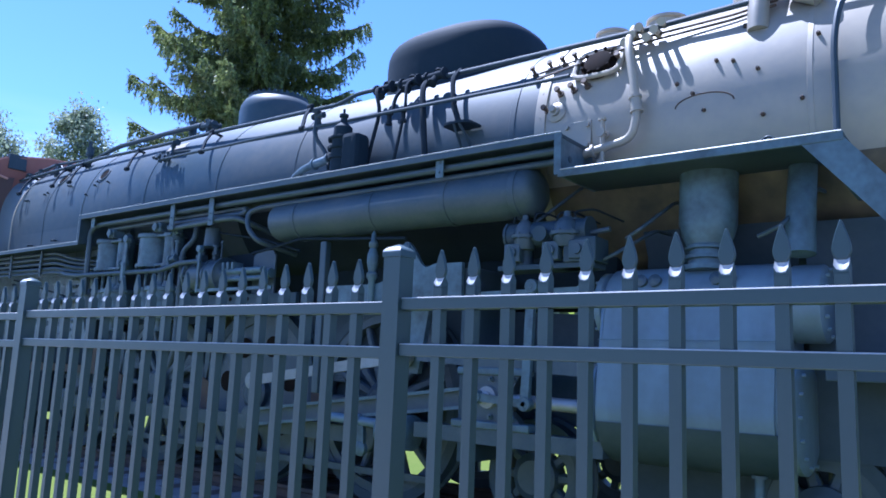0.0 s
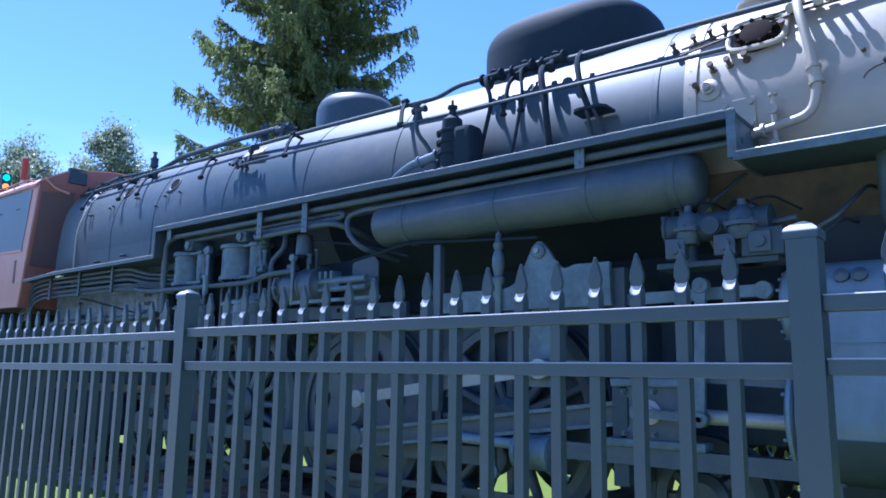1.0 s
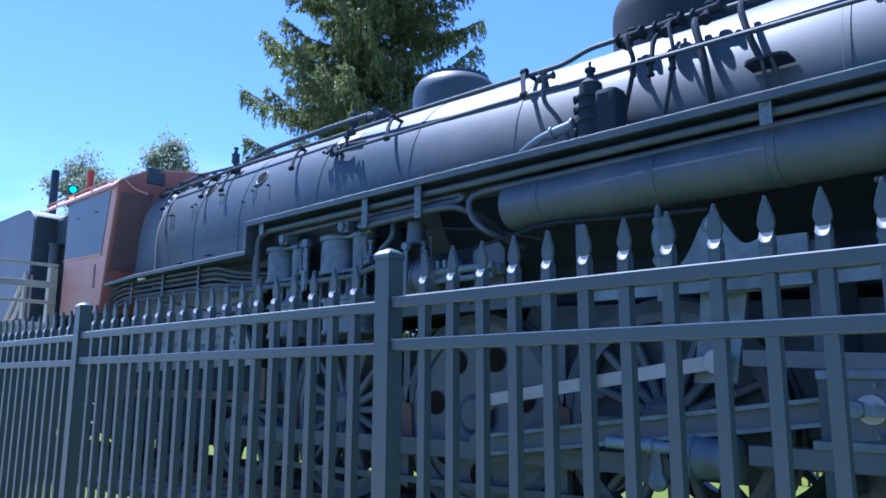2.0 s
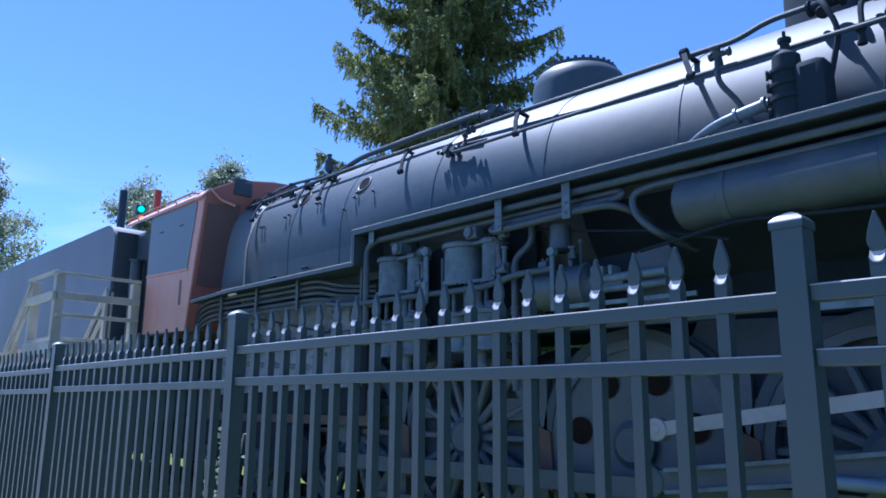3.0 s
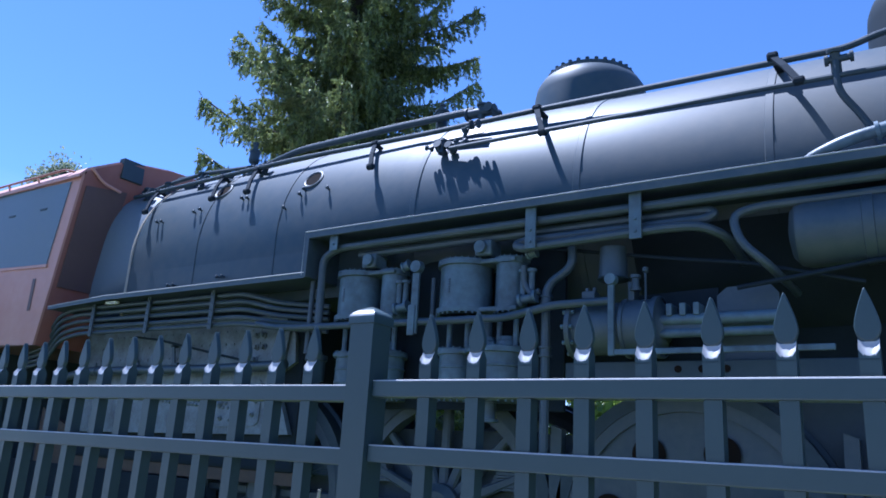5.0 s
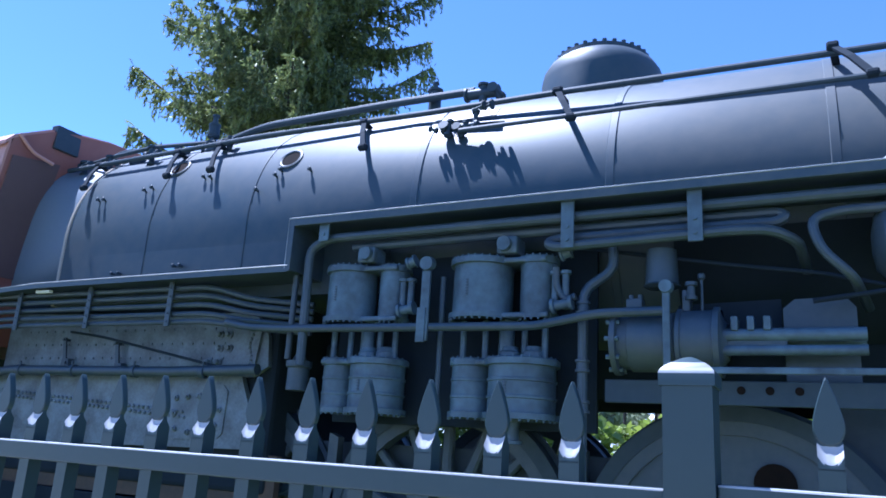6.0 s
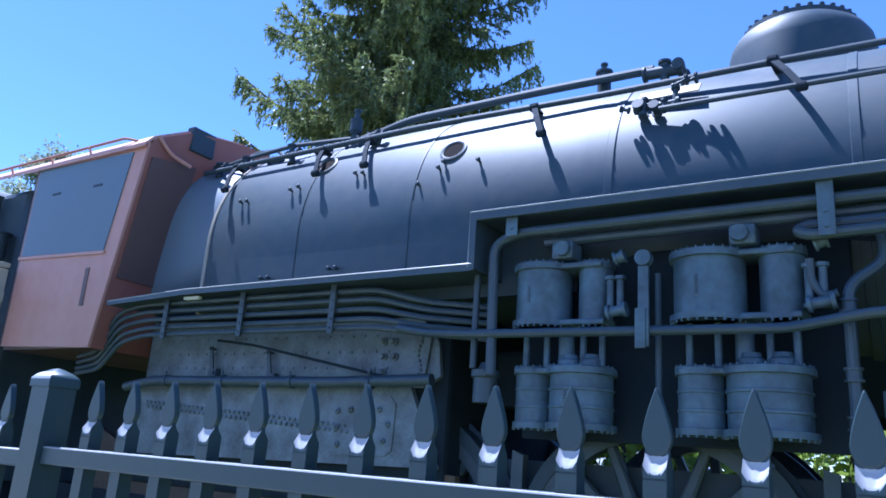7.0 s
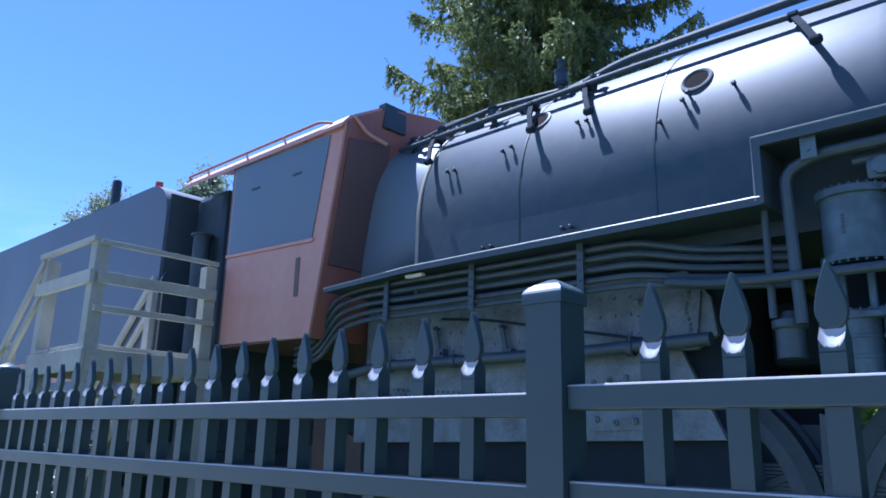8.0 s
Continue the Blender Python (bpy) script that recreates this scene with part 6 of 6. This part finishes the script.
# ---- trees ----
def quads(name, centres, along, across, material, parent):
    """Many small leaves or sprays in one mesh, each a folded lozenge."""
    c, a, w = np.asarray(centres), np.asarray(along), np.asarray(across)
    n = len(c)
    v = np.stack([c - a, c + w, c + a, c - w], 1).reshape(-1, 3)
    me = bpy.data.meshes.new(name)
    me.from_pydata(v.tolist(), [], np.arange(4 * n).reshape(-1, 4).tolist())
    me.materials.append(material)
    ob = new(name, me)
    ob.parent = parent
    return ob


def spruce(at, height, reach, low, label, seed, density=1.0):
    """A tall conifer: trunk, whorls of limbs that droop and turn up at the tip, hanging sprays of needles."""
    rng = np.random.default_rng(seed)
    t = thing("spruce_tree", label, "tree", at)
    bm = B()
    lathe(bm, (0, 0, 0), (0, 0, 1), [(0, 0.42), (0.5, 0.33), (height * 0.5, 0.2), (height, 0.02)], 12)
    trunk = part("trunk", bm, M_BARK, None)
    trunk.parent = t
    limbs = B()
    cen, alo, acr = [], [], []

    def needles(p0, p1, sag, count):
        """Tufts along one twig from p0 to p1 that hangs through by sag."""
        q = rng.uniform(0, 1, (count, 1)) ** 0.85
        d0 = p1 - p0
        c = p0 + d0 * q + rng.normal(0, 0.016, (count, 3))
        c[:, 2] -= (sag * np.sin(q * 1.9))[:, 0]
        a = d0 / (np.linalg.norm(d0) + 1e-6) + rng.normal(0, 0.55, (count, 3)) + np.array([0, 0, -0.25])
        a /= np.linalg.norm(a, axis=1)[:, None]
        o = np.cross(a, rng.normal(0, 1, (count, 3)))
        o /= np.linalg.norm(o, axis=1)[:, None] + 1e-6
        size = rng.uniform(0.045, 0.085, (count, 1)) * (1.1 - 0.35 * q)
        cen.append(c)
        alo.append(a * size)
        acr.append(o * size * rng.uniform(0.18, 0.34, (count, 1)))

    z = low
    while z < height - 0.4:
        f = (height - z) / (height - low)
        spin = rng.uniform(0, 2 * math.pi)
        whorl = int(rng.integers(5, 8))
        for k in range(whorl):
            az = spin + 2 * math.pi * k / whorl + rng.uniform(-0.3, 0.3)
            length = reach * 1.02 * (f ** 0.62) * rng.choice((0.50, 0.74, 0.88, 0.98, 1.08)) * (0.97 + 0.13 * math.cos(az)) * rng.uniform(0.88, 1.08)
            d = np.array([math.cos(az), math.sin(az), 0.0])
            side = np.array([-d[1], d[0], 0.0])
            droop = rng.uniform(0.06, 0.30)

            def on_limb(q):
                return d * length * q + np.array([0, 0, z - droop * length * math.sin(q * 2.3) + 0.30 * length * max(0, q - 0.55) ** 1.5])

            tube(limbs, [Vector(on_limb(q)) for q in (0, 0.25, 0.5, 0.75, 0.97)], 0.014 + 0.006 * length / 3, 4)
            n = int(length * 10.5 * density)
            for i in range(n):
                q = 0.10 + 0.90 * (i + rng.uniform(0, 1)) / n
                base = on_limb(q)
                for sgn in (-1, 1):
                    tl = (0.30 * length * (1.12 - q) * min(1, q * 2.2) + 0.10) * rng.uniform(0.55, 1.15)
                    tip = base + (d * rng.uniform(0.55, 0.95) + side * sgn * rng.uniform(0.5, 1.0) + np.array([0, 0, rng.uniform(-0.28, 0.10)])) * tl
                    needles(base, tip, tl * rng.uniform(0.1, 0.35), int(9 + tl * 40))
                    for _ in range(2):
                        if rng.uniform() < 0.75:
                            root = base + (tip - base) * rng.uniform(0.2, 0.95)
                            drop = rng.uniform(0.12, 0.46)
                            needles(root, root + np.array([rng.normal(0, 0.04), rng.normal(0, 0.04), -drop]) + d * 0.05, 0.0, int(5 + drop * 34))
            needles(on_limb(0.85), on_limb(1.04), 0.0, 16)
        z += rng.uniform(0.22, 0.42)
    cen, alo, acr = np.concatenate(cen), np.concatenate(alo), np.concatenate(acr)
    wood = part("branchwork", limbs, M_BARK, None)
    wood.parent = t
    wood["kind"] = "stuff"
    quads("crown", cen, alo, acr, M_NEEDLE, t)["kind"] = "stuff"
    return t


def broadleaf(at, height, reach, label, seed, material=None, leaf=0.22, count=9000, name="broadleaf_tree"):
    """A far tree: tapered trunk, forking limbs and a ragged crown of leaf clumps with gaps."""
    rng = np.random.default_rng(seed)
    t = thing(name, label, "tree", at)
    bm = B()
    lathe(bm, (0, 0, 0), (0, 0, 1), [(0, 0.3), (height * 0.5, 0.16), (height * 0.93, 0.03)], 10)
    tips = []
    for _ in range(46):
        z = height * rng.uniform(0.3, 0.97)
        az = rng.uniform(0, 2 * math.pi)
        ln = reach * min(1.0, max(0.16, (1.04 - z / height) * 2.3)) * rng.uniform(0.55, 1.1)
        e = Vector((math.cos(az) * ln, math.sin(az) * ln, z + ln * rng.uniform(0.15, 0.6)))
        tube(bm, [(0, 0, z), (e.x * 0.5, e.y * 0.5, z + (e.z - z) * 0.35), e], 0.035, 4)
        tips += [np.array(e) * np.array([q, q, 1]) + np.array([0, 0, (q - 1) * (e.z - z)]) for q in (0.5, 0.75, 1.0)]
    tips.append(np.array([0, 0, height]))
    part("trunk", bm, M_BARK, None).parent = t
    tips = np.array(tips)
    pick = rng.integers(0, len(tips), count)
    cen = tips[pick] + rng.normal(0, 1, (count, 3)) * np.array([reach * 0.085, reach * 0.085, reach * 0.085])
    a = rng.normal(0, 1, (count, 3))
    a /= np.linalg.norm(a, axis=1)[:, None]
    o = np.cross(a, rng.normal(0, 1, (count, 3)))
    o /= np.linalg.norm(o, axis=1)[:, None]
    s = rng.uniform(0.5, 1.0, (count, 1)) * leaf
    quads("crown", cen, a * s, o * s * 0.6, material or M_LEAF, t)["kind"] = "stuff"
    return t


quads("leaves", *WEED[:3], M_LEAF, WEED[3])["kind"] = "stuff"
spruce((-16.5, 12.64, 0), 20.5, 4.05, 3.0, "tall green spruce with drooping limbs behind the locomotive", 5)
broadleaf((-52.5, 25.0, 0), 18.5, 4.6, "pale green slender tree in the distance", 11, leaf=0.17, count=17000)
broadleaf((-68.0, 25.5, 0), 20.7, 5.7, "pale green tree far behind the tender", 12, leaf=0.19, count=19000)
broadleaf((-75.0, 14.0, 0), 22.0, 5.5, "large pale green tree beyond the tender", 13, leaf=0.2, count=20000)
far = broadleaf((-20.0, 40.0, 0), 9.0, 4.0, "leafy tree at the edge of the park", 21, leaf=0.35, count=5000, name="park_tree")
far["group"] = "trees along the park edge"
rng = np.random.default_rng(8)
for k in range(22):
    copy_thing(far, pose(-95 + k * 6.2 + rng.uniform(-1.5, 1.5), 42 + rng.uniform(-5, 8), 0, 0, 0, rng.uniform(0, 360)))
# far side of the enclosure
far_fence = copy_thing(near_fence, pose(FIRST_POST + BAY + 4.0, 11.6, -0.02))
far_fence["label"] = "dark grey metal fence on the far side of the track"


def hedge(x0, x1, y, height, seed, count):
    """A clipped hedge that has grown ragged: stems inside, leaves to the ground."""
    rng = np.random.default_rng(seed)
    t = thing("hedge", "ragged light green hedge behind the far fence", "hedge", ((x0 + x1) / 2, y, 0))
    mid = (x0 + x1) / 2
    bm = B()
    x = x0
    while x < x1:
        tube(bm, [(x - mid, 0, 0), (x - mid + rng.uniform(-0.1, 0.1), rng.uniform(-0.2, 0.2), height * 0.5), (x - mid + rng.uniform(-0.3, 0.3), rng.uniform(-0.4, 0.4), height * 0.9)], 0.03, 4)
        x += rng.uniform(0.4, 0.8)
    wood = part("branchwork", bm, M_BARK, None)
    wood.parent = t
    wood["kind"] = "stuff"
    cx = rng.uniform(x0 - mid, x1 - mid, count)
    top = height * (0.85 + 0.12 * np.sin(cx * 0.9) + 0.06 * np.sin(cx * 2.3 + 1))
    c = np.stack([cx, rng.normal(0, 0.45, count), top * rng.uniform(0.02, 1.0, count) ** 0.8], 1)
    a = rng.normal(0, 1, (count, 3))
    a /= np.linalg.norm(a, axis=1)[:, None]
    o = np.cross(a, rng.normal(0, 1, (count, 3)))
    o /= np.linalg.norm(o, axis=1)[:, None]
    s = rng.uniform(0.06, 0.12, (count, 1))
    quads("leaves", c, a * s, o * s * 0.6, M_HEDGE, t)["kind"] = "stuff"
    return t


hedge(-34, 6, 14.2, 3.3, 31, 52000)
